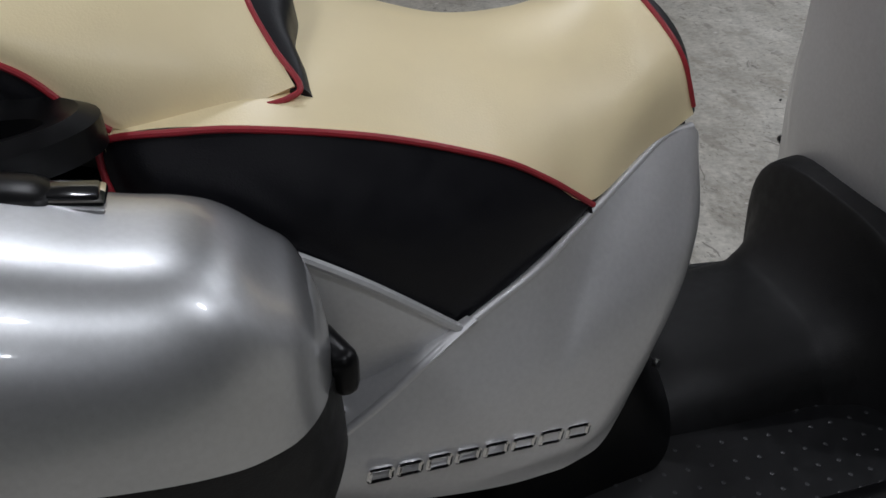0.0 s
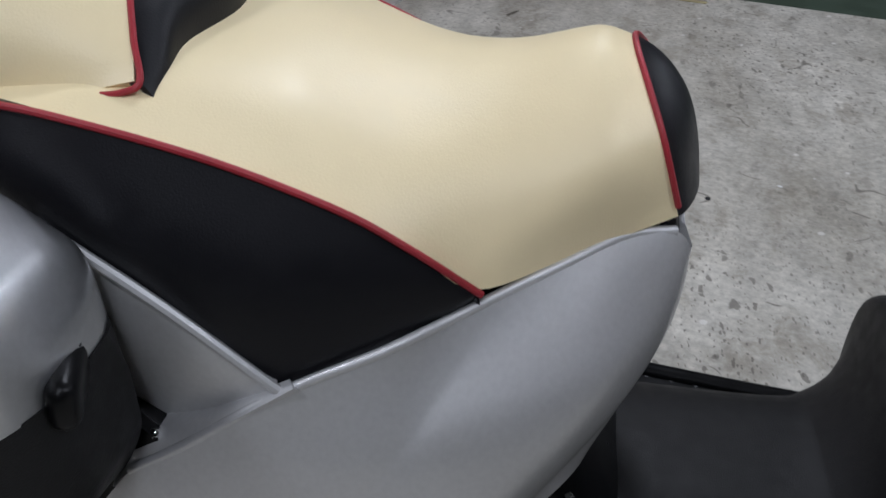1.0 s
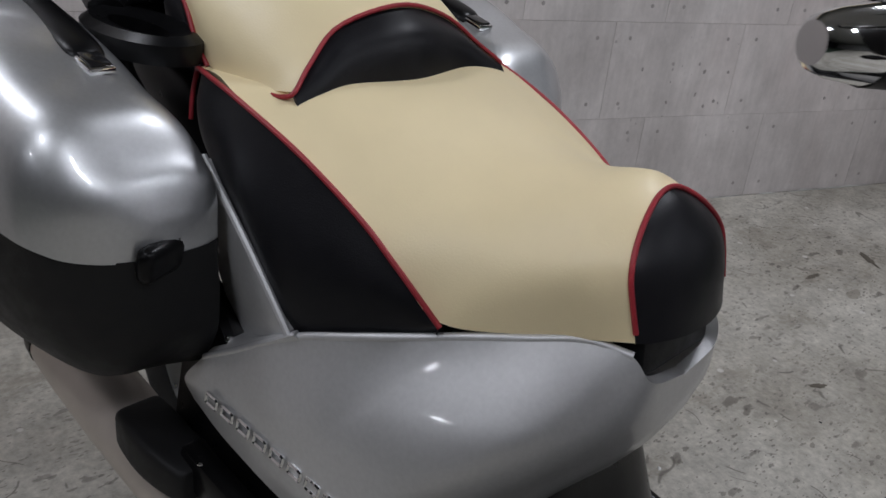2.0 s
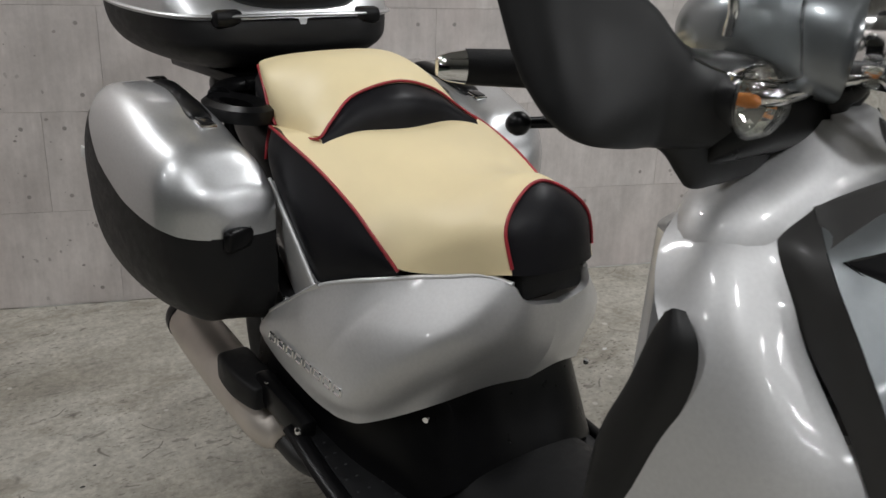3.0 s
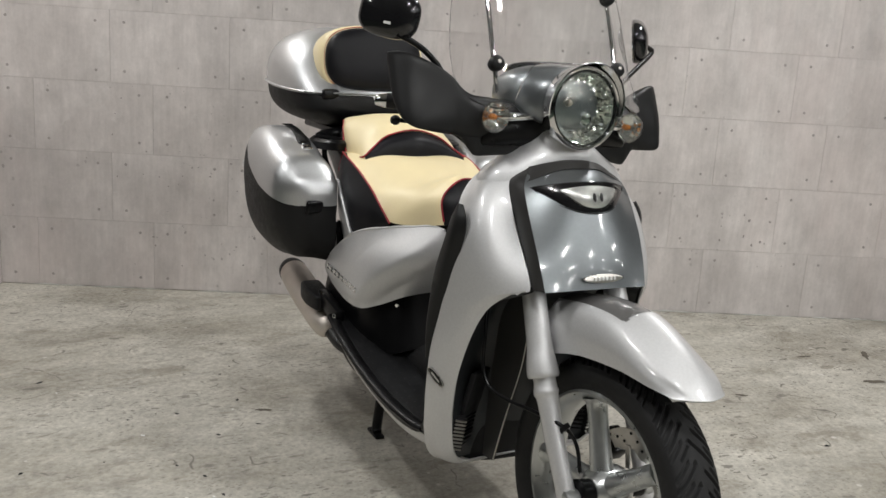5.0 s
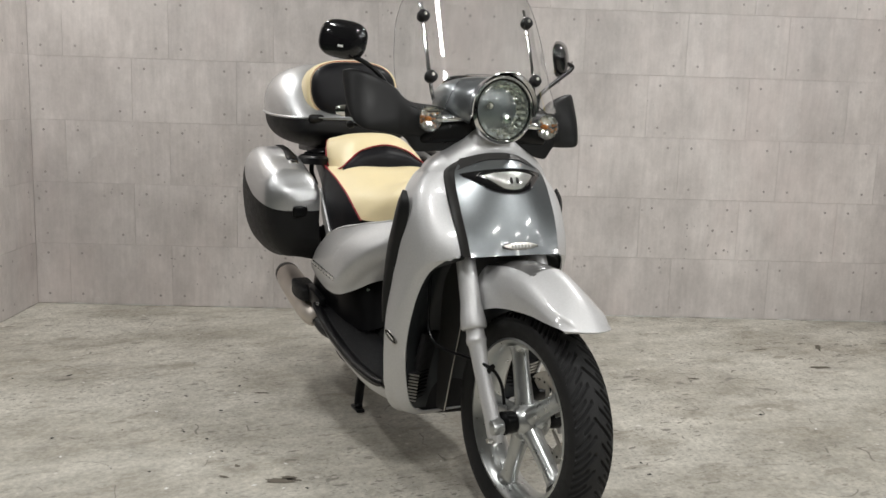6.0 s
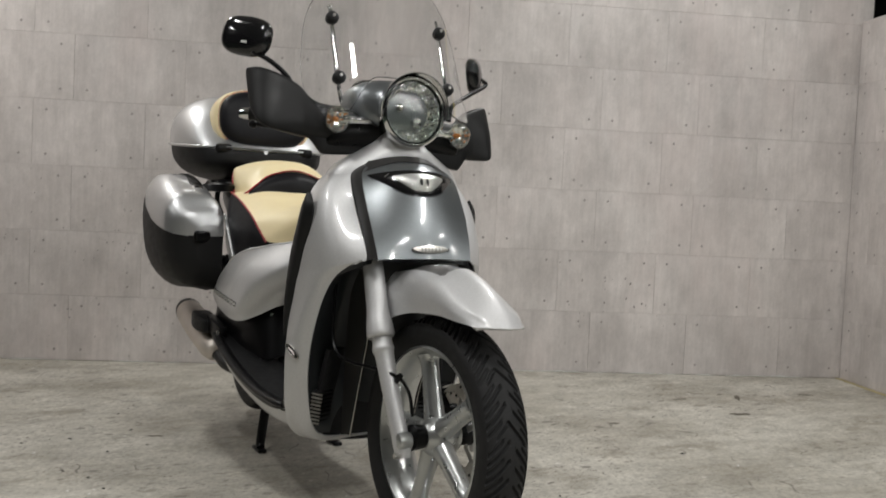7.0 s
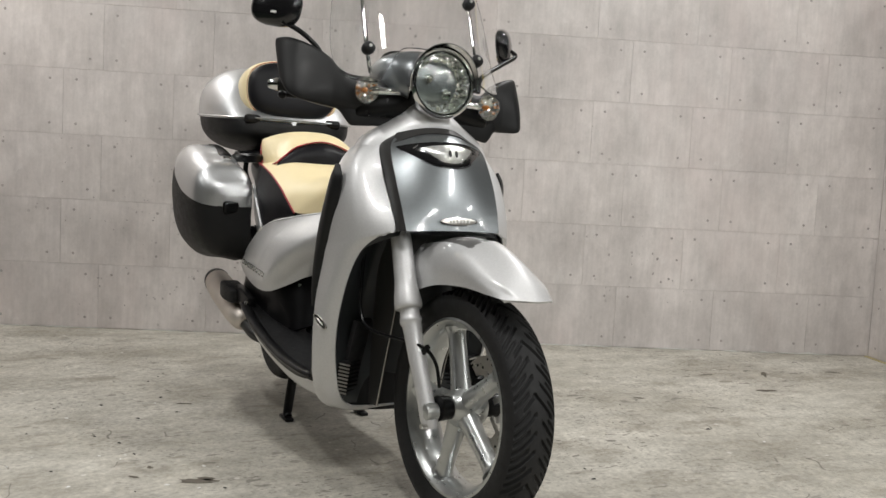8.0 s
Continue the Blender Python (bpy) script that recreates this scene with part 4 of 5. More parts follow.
def road_wheel(name, x, z, radius, width, rim, spokes, turn, label):
    m = pose(x, 0, z, 90)
    w = width / 2 * 0.78
    hub = part(name, ring([(rim, -w), (rim - 0.011, -w - 0.002), (rim - 0.020, -w + 0.006), (rim - 0.030, -0.022), (rim - 0.032, 0), (rim - 0.030, 0.022), (rim - 0.020, w - 0.006), (rim - 0.011, w + 0.002), (rim, w), (rim - 0.008, w - 0.01), (rim - 0.018, 0), (rim - 0.008, -w + 0.01)], 72, m), ALLOY, scooter, label)
    part("tyre", tyre(radius, width, rim - 0.012, m, 44), RUBBER, hub, "black tyre with slanted tread grooves")
    nave = part("hub", lathe([(0.014, -0.042), (0.020, -0.043), (0.034, -0.040), (0.044, -0.032), (0.048, -0.020), (0.046, 0.030), (0.030, 0.05), (0.012, 0.052)], 32, m), ALLOY, hub)
    # the shaded hollow of the hub, put in as a dark disc
    part("hub_recess", lathe([(0.001, -0.0425), (0.012, -0.0425), (0.016, -0.0438), (0.019, -0.0432)], 24, m), DARK, nave)
    for k in range(spokes):
        a = turn + 2 * math.pi * k / spokes
        d = np.array([math.sin(a), 0, math.cos(a)])
        o = np.array([x, -0.012, z])
        part("spoke", tube([o + d * 0.030, o + d * 0.07, o + d * 0.13, o + d * (rim - 0.042), o + d * (rim - 0.026)], [0.027, 0.0235, 0.0215, 0.0225, 0.030], 18, 20), ALLOY, hub)
    return hub


front = road_wheel("front_wheel", 0, 0.28, 0.28, 0.116, 0.215, 5, -0.30, "alloy five-spoke front wheel")
# brake disc with drilled holes, on the left of the hub, and its caliper
disc = bmesh.new()
inner, outer, n = 0.075, 0.118, 72
for s in (-0.002, 0.002):
    prev = None
    for k in range(n + 1):
        t = 2 * math.pi * k / n
        wob = 0.004 * math.sin(9 * t)
        cur = [disc.verts.new((math.cos(t) * (inner + wob), 0.058 + s, 0.28 + math.sin(t) * (inner + wob))), disc.verts.new((math.cos(t) * outer, 0.058 + s, 0.28 + math.sin(t) * outer))]
        if prev:
            disc.faces.new((prev[0], prev[1], cur[1], cur[0]))
        prev = cur
part("brake_disc", tidy(disc), STEEL, front, "drilled steel brake disc")
for k in range(5):
    a = k * 1.2566 + 0.5
    part("disc_arm", box(0.05, 0.004, 0.014, pose(0.058 * math.cos(a), 0.056, 0.28 + 0.058 * math.sin(a), 0, -math.degrees(a), 0), 0.001, 1), STEEL, front)
# dark plugs put the shade of the drilled holes into colour
for k in range(30):
    a = k * 2 * math.pi / 30
    r = 0.090 + 0.010 * (k % 3)
    part("disc_hole", lathe([(0.0035, -0.0032), (0.0035, 0.0032)], 8, pose(r * math.cos(a), 0.058, 0.28 + r * math.sin(a), 90)), DARK, front)
part("brake_caliper", box(0.065, 0.05, 0.05, pose(-0.085, 0.075, 0.335, 0, 40, 0), 0.010), BLACK, scooter, "black brake caliper")

# fork legs, wrapped by painted covers above
for s in (-1, 1):
    leg = part("fork_leg", tube([(-0.135, s * 0.114, 0.55), (-0.106, s * 0.114, 0.486), (-0.098, s * 0.114, 0.468), (-0.090, s * 0.113, 0.452), (-0.060, s * 0.111, 0.388), (-0.020, s * 0.107, 0.310), (0.002, s * 0.104, 0.262), (0.010, s * 0.103, 0.236)], [0.024, 0.024, 0.027, 0.023, 0.021, 0.020, 0.021, 0.017], 18, 40), SILVER, scooter, "silver fork leg")
    part("fork_cover", tube([(-0.200, s * 0.110, 0.695), (-0.170, s * 0.112, 0.628), (-0.140, s * 0.114, 0.560), (-0.124, s * 0.115, 0.524), (-0.114, s * 0.115, 0.502), (-0.111, s * 0.115, 0.495)], [0.025, 0.026, 0.027, 0.032, 0.034, 0.031], 20, 30), SILVER, leg, "silver painted fork cover")
    part("axle_lug", lathe([(0.010, -0.018), (0.020, -0.016), (0.024, 0.004), (0.020, 0.016), (0.012, 0.019)], 24, pose(0.004, s * 0.104, 0.274, 90)), ALLOY, leg)
    part("pinch_bolt", lathe([(0.001, 0.010), (0.006, 0.010), (0.006, -0.01)], 6, pose(0.016, s * 0.122, 0.245, 90)), STEEL, leg)
    part("spacer", lathe([(0.024, -0.020), (0.027, -0.016), (0.030, 0.016), (0.022, 0.022)], 20, pose(0, s * 0.064, 0.28, 90 * -s)), BLACK, leg)
part("speedometer_cable", tube([(-0.275, -0.150, 0.680), (-0.271, -0.165, 0.621), (-0.252, -0.178, 0.544), (-0.247, -0.180, 0.485), (-0.221, -0.178, 0.446), (-0.176, -0.160, 0.429), (-0.107, -0.136, 0.427), (-0.050, -0.116, 0.424), (-0.026, -0.094, 0.409), (-0.010, -0.080, 0.378), (0.004, -0.077, 0.330)], 0.0042, 8, 60), BLACK, scooter, "black speedometer cable")
part("cable_clip", box(0.012, 0.012, 0.03, pose(-0.034, -0.100, 0.412, 0, 40, 20), 0.003), BLACK, scooter)

# the bar is turned a few degrees to the left, and the wheel with it
STEER = Matrix.Translation((-0.006, 0, 0.28)) @ Matrix.Rotation(radians(4.5), 4, Vector((-0.42, 0, 0.91))) @ Matrix.Translation((0.006, 0, -0.28))
for ob in scooter.children:
    if ob.name.split(".")[0] in ("front_wheel", "front_mudguard", "fork_leg", "brake_caliper"):
        ob.matrix_basis = STEER

# eye-shaped position lamp in the front panel
def panel_x(y, z):
    return -0.163 - 0.46 * (z - 0.885) - 0.058 * (y / 0.136) ** 2


def eye(half, up, low, lift, n=40, m=8):
    rows = []
    for s in np.linspace(-1, 1, n):
        y = half * s
        k = max(1 - s * s, 0)
        zt, zb = 0.884 + up * k, 0.884 - low * k ** 0.8
        rows.append([(panel_x(y, z) + lift + 0.008 * k * math.sin(math.pi * i / (m - 1)), y, z) for i, z in enumerate(np.linspace(zb, zt, m))])
    return np.array(rows)


lamp = part("position_lamp", solid(eye(0.122, 0.016, 0.044, 0.007), 0.010, (-0.5, 0, 0.88)), GLOSS, scooter, "eye-shaped position lamp in a black surround")
part("lamp_trim", tube(np.concatenate([eye(0.124, 0.017, 0.046, 0.007)[:, 0], eye(0.124, 0.017, 0.046, 0.007)[::-1, -1]])[::2], 0.0009, 6, closed=True), GLOSS, lamp, "thin black trim")
part("lamp_reflector", solid(eye(0.074, 0.010, 0.034, 0.0115), 0.003, (-0.5, 0, 0.88)), MIRRORED, lamp, "bright lamp reflector")
part("lamp_lens", solid(eye(0.076, 0.011, 0.036, 0.016), 0.002, (-0.5, 0, 0.88)), CLEAR, lamp, "clear lamp lens").visible_shadow = False
for s in (-1, 1):
    part("lamp_mark", lathe([(0.001, 0.003), (0.0055, 0.002), (0.0065, 0)], 16, Matrix.Translation((panel_x(0, 0.873) + 0.0255, s * 0.0085 - 0.002, 0.873)) @ pose(0, 0, 0, 0, 66, 0) @ Matrix.Diagonal((1.5, 0.62, 1, 1))), DARK, lamp, "dark oval mark")
    # a highlight on the surround, given shape as a small chrome sliver
    part("lamp_glint", box(0.004, 0.018, 0.003, pose(panel_x(0.085, 0.886) + 0.012, s * 0.085, 0.886, s * -30, 0, s * -22), 0.001, 1), CHROME, lamp)
for ob in (lamp, *lamp.children):
    for v in ob.data.vertices:
        v.co.y *= 1 - 0.11 * min(1, max(0, v.co.y / 0.08))
# pointed badge low on the front panel
badge = part("front_badge", plate([(0.049 * math.cos(t) * (1 if abs(math.cos(t)) < 0.98 else 1), 0.0095 * math.sin(t) * abs(math.sin(t)) ** 0.2) for t in np.linspace(0, 2 * math.pi, 32, endpoint=False)], 0.005, Matrix.Translation((-0.086, -0.002, 0.711)) @ pose(0, 0, 0, 90, 0, 90) @ pose(0, 0, 0, -14), 0.001), STEEL, scooter, "pointed pale metal badge")
for y in np.linspace(-0.024, 0.024, 6):
    part("badge_bar", box(0.004, 0.006, 0.008, pose(-0.0825, y, 0.711, 0, -14, 0), 0.001, 1), PALE, badge)
for s in (-1, 1):
    part("badge_rivet", lathe([(0.0005, 0.003), (0.0035, 0.002), (0.004, -0.002)], 10, pose(-0.087, s * 0.046, 0.711, 0, 76, 0)), DARK, badge)
    em = part("side_emblem", plate([(0.028 * math.cos(t), 0.010 * math.sin(t)) for t in np.linspace(0, 2 * math.pi, 28, endpoint=False)], 0.005, Matrix.Translation((-0.320, s * 0.2575, 0.436)) @ pose(0, 0, 0, 90, 0, -s * 20) @ pose(0, 0, 0, 0, 0, -32), 0.001), GLOSS, scooter, "small oval emblem")
    part("emblem_rim", tube([Matrix.Translation((-0.319, s * 0.2595, 0.436)) @ pose(0, 0, 0, 90, 0, -s * 20) @ pose(0, 0, 0, 0, 0, -32) @ Vector((0.028 * math.cos(t), 0.010 * math.sin(t), 0)) for t in np.linspace(0, 2 * math.pi, 28, endpoint=False)], 0.0014, 6, closed=True), STEEL, em)
    part("emblem_bar", box(0.03, 0.003, 0.004, Matrix.Translation((-0.319, s * 0.2600, 0.436)) @ pose(0, 0, 0, 0, 32, -s * 20), 0.001, 1), STEEL, em)

# headlamp
hm = pose(-0.224, 0.003, 1.049, 0, 88, 0) @ Matrix.Scale(1.01, 4)
head = part("headlamp", lathe([(0.030, -0.085), (0.060, -0.075), (0.078, -0.052), (0.084, -0.025), (0.086, -0.012)], 48, hm, caps=False), CHROME, scooter, "round chrome headlamp with clear ribbed lens")
part("chrome_bezel", ring([(0.086, -0.016), (0.0885, 0.000), (0.0865, 0.010), (0.0820, 0.0145), (0.0785, 0.0105), (0.0775, 0.0), (0.080, -0.010)], 96, hm), CHROME, head, "chrome bezel")
part("lens_seat", ring([(0.0785, 0.002), (0.0782, 0.0095), (0.0758, 0.0100), (0.0752, 0.002)], 72, hm), GLOSS, head)
# faceted reflector: rings of small flat mirrors
facets = []
rng = random.Random(11)
for r, h in cr([(0.0765, 0.004), (0.071, -0.008), (0.062, -0.021), (0.050, -0.032), (0.035, -0.041), (0.019, -0.046), (0.003, -0.048)], 15):
    facets.append([tuple(hm @ Vector((r * math.cos(t), r * math.sin(t), h + (0.0028 if k % 2 else -0.0028) * min(1, r / 0.02) + rng.uniform(-0.0032, 0.0032)))) for k, t in enumerate(np.linspace(0, 2 * math.pi, 56, endpoint=False))])
part("reflector_bowl", grid(np.array(facets), close_v=True, sharp=12), REFLECTOR, head, "bright faceted reflector bowl")
for x, y, r in ((-0.026, 0.012, 0.014), (0.024, -0.022, 0.016)):
    part("bulb_shield", lathe([(0.001, 0.004), (r * 0.7, 0.002), (r, -0.008), (r * 0.9, -0.024)], 20, hm @ Matrix.Translation((-y, x, -0.020))), CHROME, head)
part("bulb_cap", lathe([(0.001, 0.006), (0.006, 0.003), (0.008, -0.006), (0.008, -0.02)], 18, hm @ Matrix.Translation((-0.010, -0.027, -0.012))), STEEL, head)
lens = part("headlamp_lens", lathe([(0.0005, 0.0215), (0.024, 0.0200), (0.050, 0.0155), (0.0756, 0.008), (0.0756, 0.0055), (0.050, 0.0125), (0.024, 0.0170), (0.0005, 0.0185)], 48, hm), LENS, head, "clear ribbed glass lens")
lens.visible_shadow = False
peak = []
for t in np.linspace(-1.75, 1.75, 48):
    c = max(0.0, math.cos(t * 0.9))
    peak.append([tuple(hm @ Vector((-r * math.cos(t), r * math.sin(t), h))) for r, h in ((0.0885, -0.016), (0.0905, 0.004), (0.0925 + 0.001 * c, 0.010 + 0.008 * c), (0.0935 + 0.002 * c, 0.012 + 0.022 * c))])
part("chrome_peak", solid(skin(peak, 48, 9), 0.002, (-0.224, 0, 1.049)), CHROME, head, "chrome peak")

# dashboard cowl, handlebar cover and guards
part("dashboard_cowl", grid(superloft([(-0.460, 0, 1.060, 0.06, 0.03), (-0.440, 0, 1.064, 0.10, 0.045), (-0.380, 0, 1.074, 0.128, 0.056), (-0.310, 0, 1.072, 0.122, 0.064), (-0.262, 0, 1.058, 0.088, 0.058), (-0.250, 0, 1.055, 0.05, 0.04)], 26, 36, 2.5), close_v=True, caps=True), GREY, scooter, "grey dashboard cowl")
part("dashboard_glass", grid(superloft([(-0.455, 0, 1.10, 0.05, 0.008), (-0.42, 0, 1.118, 0.085, 0.012), (-0.37, 0, 1.128, 0.088, 0.012), (-0.34, 0, 1.126, 0.06, 0.008)], 14, 24, 2.5), close_v=True, caps=True), GLOSS, scooter)


def loft_y(secs, n=36, m=40, power=2.6):
    return superloft(secs, n, m, power)[..., [1, 0, 2]]


bar = part("handlebar_cover", grid(loft_y([(-0.192, -0.337, 0.972, 0.016, 0.014), (-0.180, -0.338, 0.976, 0.030, 0.024), (-0.120, -0.338, 0.990, 0.044, 0.036), (0, -0.335, 1.000, 0.050, 0.044), (0.120, -0.338, 0.990, 0.044, 0.036), (0.180, -0.338, 0.976, 0.030, 0.024), (0.192, -0.337, 0.972, 0.016, 0.014)], 44), close_v=True, caps=True), BLACK, scooter, "black handlebar cover")
for s in (-1, 1):
    # the bar is turned a little: the left end lies further back and lower
    back, drop, wide = (0.0, 0.0, 1.0) if s > 0 else (0.05, 0.050, 0.885)
    GUARD = [(-0.080, 1.045, 0.955, -0.336, 0.036), (-0.150, 1.056, 0.964, -0.340, 0.034), (-0.205, 1.062, 0.970, -0.345, 0.030), (-0.230, 1.076, 0.974, -0.348, 0.027), (-0.252, 1.100, 0.977, -0.350, 0.024), (-0.280, 1.118, 0.980, -0.351, 0.021), (-0.310, 1.132, 0.985, -0.353, 0.018), (-0.335, 1.141, 0.990, -0.357, 0.015), (-0.352, 1.144, 0.998, -0.364, 0.012), (-0.363, 1.143, 1.012, -0.374, 0.009), (-0.369, 1.140, 1.036, -0.384, 0.006), (-0.371, 1.128, 1.060, -0.388, 0.003)]
    gp = loft_y([(s * y * wide, x - back * max(0, -y - 0.08), (a + b) / 2 - drop * max(0, -y - 0.08) / 0.3, h, (a - b) / 2) for y, a, b, x, h in GUARD], 66, 44, 3.6)
    gp[..., 0] -= (0.05 + 0.45 * np.clip((np.abs(gp[..., 1]) - 0.25) / 0.12, 0, 1)) * (gp[..., 2] - 1.06)
    # a shallow dish in the outer face
    yy = np.clip((np.abs(gp[..., 1]) - 0.22) / 0.15, 0, 1)
    gp[..., 0] += 0.004 * np.sin(np.pi * yy) * np.sin(np.clip((gp[..., 2] - 0.98) / 0.15, 0, 1) * np.pi * 2)
    g = part("hand_guard", grid(gp, close_v=True, caps=True), GUARDMAT, scooter, "black moulded hand guard")
    tab = loft_y([(s * y, x - back * max(0, -y - 0.08), (a + b) / 2 - drop * max(0, -y - 0.08) / 0.3, h, (a - b) / 2) for y, a, b, x, h in ((-0.062, 1.000, 0.944, -0.325, 0.012), (-0.110, 1.000, 0.938, -0.322, 0.012), (-0.170, 1.000, 0.934, -0.324, 0.010), (-0.196, 1.000, 0.934, -0.326, 0.009), (-0.208, 1.000, 0.944, -0.328, 0.008), (-0.226, 1.000, 0.968, -0.334, 0.008), (-0.245, 1.000, 0.980, -0.342, 0.006))], 28, 28, 3)
    part("guard_tab", grid(tab, close_v=True, caps=True), GUARDMAT, g)
    q = s if s > 0 else s * 0.905
    grip = part("grip", tube([(-0.420, q * -0.200, 1.028), (-0.462, q * -0.280, 1.032), (-0.492, q * -0.338, 1.034)], [0.0165, 0.018, 0.017], 18, 14), MATT, bar, "black rubber grip")
    part("bar_end", tube([(-0.490, q * -0.334, 1.034), (-0.492, q * -0.338, 1.034), (-0.499, q * -0.352, 1.034), (-0.503, q * -0.360, 1.034), (-0.504, q * -0.362, 1.034)], [0.012, 0.0165, 0.0140, 0.0110, 0.0085], 20), CHROME, grip, "chrome bar end")
    part("brake_lever", tube([(-0.350, q * -0.190, 0.998), (-0.372, q * -0.260, 0.998), (-0.384, q * -0.320, 0.999), (-0.390, q * -0.350, 1.000)], [0.008, 0.007, 0.0055, 0.005], 10, 20), BLACK, bar, "black brake lever")
    part("lever_ball", lathe([(0.001, 0.011), (0.007, 0.009), (0.0105, 0.003), (0.0105, -0.003), (0.007, -0.009), (0.001, -0.011)], 16, pose(-0.391, q * -0.358, 1.000 if s > 0 else 0.972, 90)), BLACK, bar)
    # turn signal on a short chrome stalk
    zi = 1.021 if s > 0 else 1.006
    im = pose(-0.280, s * -0.175, zi, 0, 90, 0) @ Matrix.Scale(1.13, 4)
    sig = part("turn_signal", lathe([(0.012, -0.032), (0.020, -0.029), (0.0265, -0.014), (0.0275, -0.006)], 28, im, caps=False), CHROME, scooter, "round clear turn signal with amber bulb")
    cups = []
    for r, h in ((0.0285, -0.002), (0.026, -0.009), (0.021, -0.015), (0.014, -0.019), (0.007, -0.021), (0.001, -0.021)):
        cups.append([tuple(im @ Vector((r * math.cos(t), r * math.sin(t), h + rng.uniform(-0.0014, 0.0014)))) for t in np.linspace(0, 2 * math.pi, 20, endpoint=False)])
    part("signal_reflector", grid(np.array(cups), close_v=True, sharp=12), REFLECTOR, sig)
    part("signal_bulb", lathe([(0.001, 0.005), (0.0048, 0.002), (0.0062, -0.005), (0.005, -0.016)], 18, im @ Matrix.Translation((0, -0.003, -0.002))), AMBER, sig, "amber bulb")
    part("signal_lens", lathe([(0.0005, 0.022), (0.014, 0.019), (0.025, 0.010), (0.0312, -0.003), (0.0302, -0.004), (0.0240, 0.0085), (0.013, 0.0170), (0.0005, 0.0200)], 32, im), CLEAR, sig, "clear faceted lens").visible_shadow = False
    part("signal_stalk", tube([(-0.300, s * -0.160, zi), (-0.288, s * -0.145, zi + 0.001), (-0.286, s * -0.110, zi + 0.002), (-0.290, s * -0.080, zi + 0.003)], [0.009, 0.010, 0.009, 0.009], 14, 16), CHROME, sig, "chrome stalk")
    # mirror
    mm = (Matrix.Translation((-0.410, -0.378, 1.219)) @ pose(0, 0, 0, 0, 0, -47) @ pose(0, 0, 0, -9) if s > 0 else Matrix.Translation((-0.480, 0.326, 1.204)) @ pose(0, 0, 0, 0, 0, 56) @ pose(0, 0, 0, 14)) @ pose(0, 0, 0, 0, -6, 0)
    sh_secs = [(-0.016, 0, 0, 0.056, 0.040), (-0.014, 0, 0, 0.068, 0.049), (0.000, 0, 0, 0.068, 0.049), (0.012, 0, 0, 0.060, 0.042), (0.020, 0, 0, 0.043, 0.028), (0.024, 0, 0, 0.013, 0.008)]
    bm = grid(superloft(sh_secs, 20, 40, 2.9), close_v=True, caps=True)
    bmesh.ops.transform(bm, matrix=mm, verts=bm.verts)
    mir = part("rear_view_mirror", bm, GLOSS, scooter, "black rear-view mirror on a thin stem")
    gl = grid(superloft([(-0.0185, 0, 0, 0.061, 0.043), (-0.0165, 0, 0, 0.062, 0.044)], 2, 40, 2.9), close_v=True, caps=True)
    bmesh.ops.transform(gl, matrix=mm, verts=gl.verts)
    part("mirror_glass", gl, CHROME, mir, "mirror glass")
    lowp = mm @ Vector((0.010, s * 0.034, -0.036))
    stem = [tuple(lowp), (-0.384, -0.318, 1.158), (-0.362, -0.284, 1.124), (-0.352, -0.268, 1.090)] if s > 0 else [tuple(mm @ Vector((0.018, -0.020, -0.010))), (-0.470, 0.362, 1.178), (-0.420, 0.285, 1.140), (-0.362, 0.192, 1.092), (-0.350, 0.175, 1.050)]
    part("mirror_stem", tube(stem, [0.0065] * (len(stem) - 1) + [0.009], 10, 28), BLACK, mir, "black mirror stem")
    part("mirror_mark", box(0.002, 0.016, 0.006, mm @ Matrix.Translation((0.0215, 0.012 * s, -0.020)), 0.0005, 1), PALE, mir)

# windscreen
rows = []
for z, w in cr([(1.040, 0.158), (1.045, 0.202), (1.068, 0.229), (1.120, 0.236), (1.200, 0.231), (1.280, 0.218), (1.340, 0.194), (1.385, 0.156), (1.410, 0.100), (1.418, 0.040)], 44):
    row = []
    for t in np.linspace(-1, 1, 41):
        y = w * t
        m = min(1.0, max(0.0, (0.170 - abs(y)) / 0.11))
        low = 1.040 + 0.100 * m * m * (3 - 2 * m)
        zz = low + (z - 1.040) / 0.378 * (1.418 - low)
        row.append((-0.335 - 0.40 * (zz - 1.131) + 0.045 * (1 - (y / 0.157) ** 2) + 5.0 * max(0, 1.135 - zz) ** 2, y, zz))
    rows.append(row)
sc = np.array(rows)
screen = part("windscreen", solid(sc, 0.003, (-0.8, 0, 1.2)), SCREEN, scooter, "clear curved plastic windscreen")
screen.visible_shadow = False
rim = np.concatenate([sc[:, 0], sc[-1, 1:-1], sc[::-1, -1], sc[0, -2:0:-1]])
part("screen_edge", tube(rim[::4], 0.0011, 6, 200, closed=True), SCREEN, screen, "polished bright edge")
for s in (-1, 1):
    rod = part("screen_rod", tube([(-0.345, s * 0.142, 1.070), (-0.338, s * 0.156, 1.120), (-0.402, s * 0.157, 1.292), (-0.418, s * 0.157, 1.326)], 0.0055, 12, 24), CHROME, scooter, "chrome windscreen rod")
    for x, z in ((-0.327, 1.132), (-0.391, 1.292)):
        part("rubber_mount", lathe([(0.001, 0.012), (0.010, 0.011), (0.0165, 0.005), (0.0175, -0.006), (0.015, -0.016), (0.008, -0.020)], 20, pose(x, s * 0.157, z, 0, 68, 0)), MATT, rod, "black rubber mount")
        part("mount_screw", lathe([(0.0005, 0.0145), (0.004, 0.014), (0.0045, 0.011)], 10, pose(x, s * 0.157, z, 0, 68, 0)), STEEL, rod)

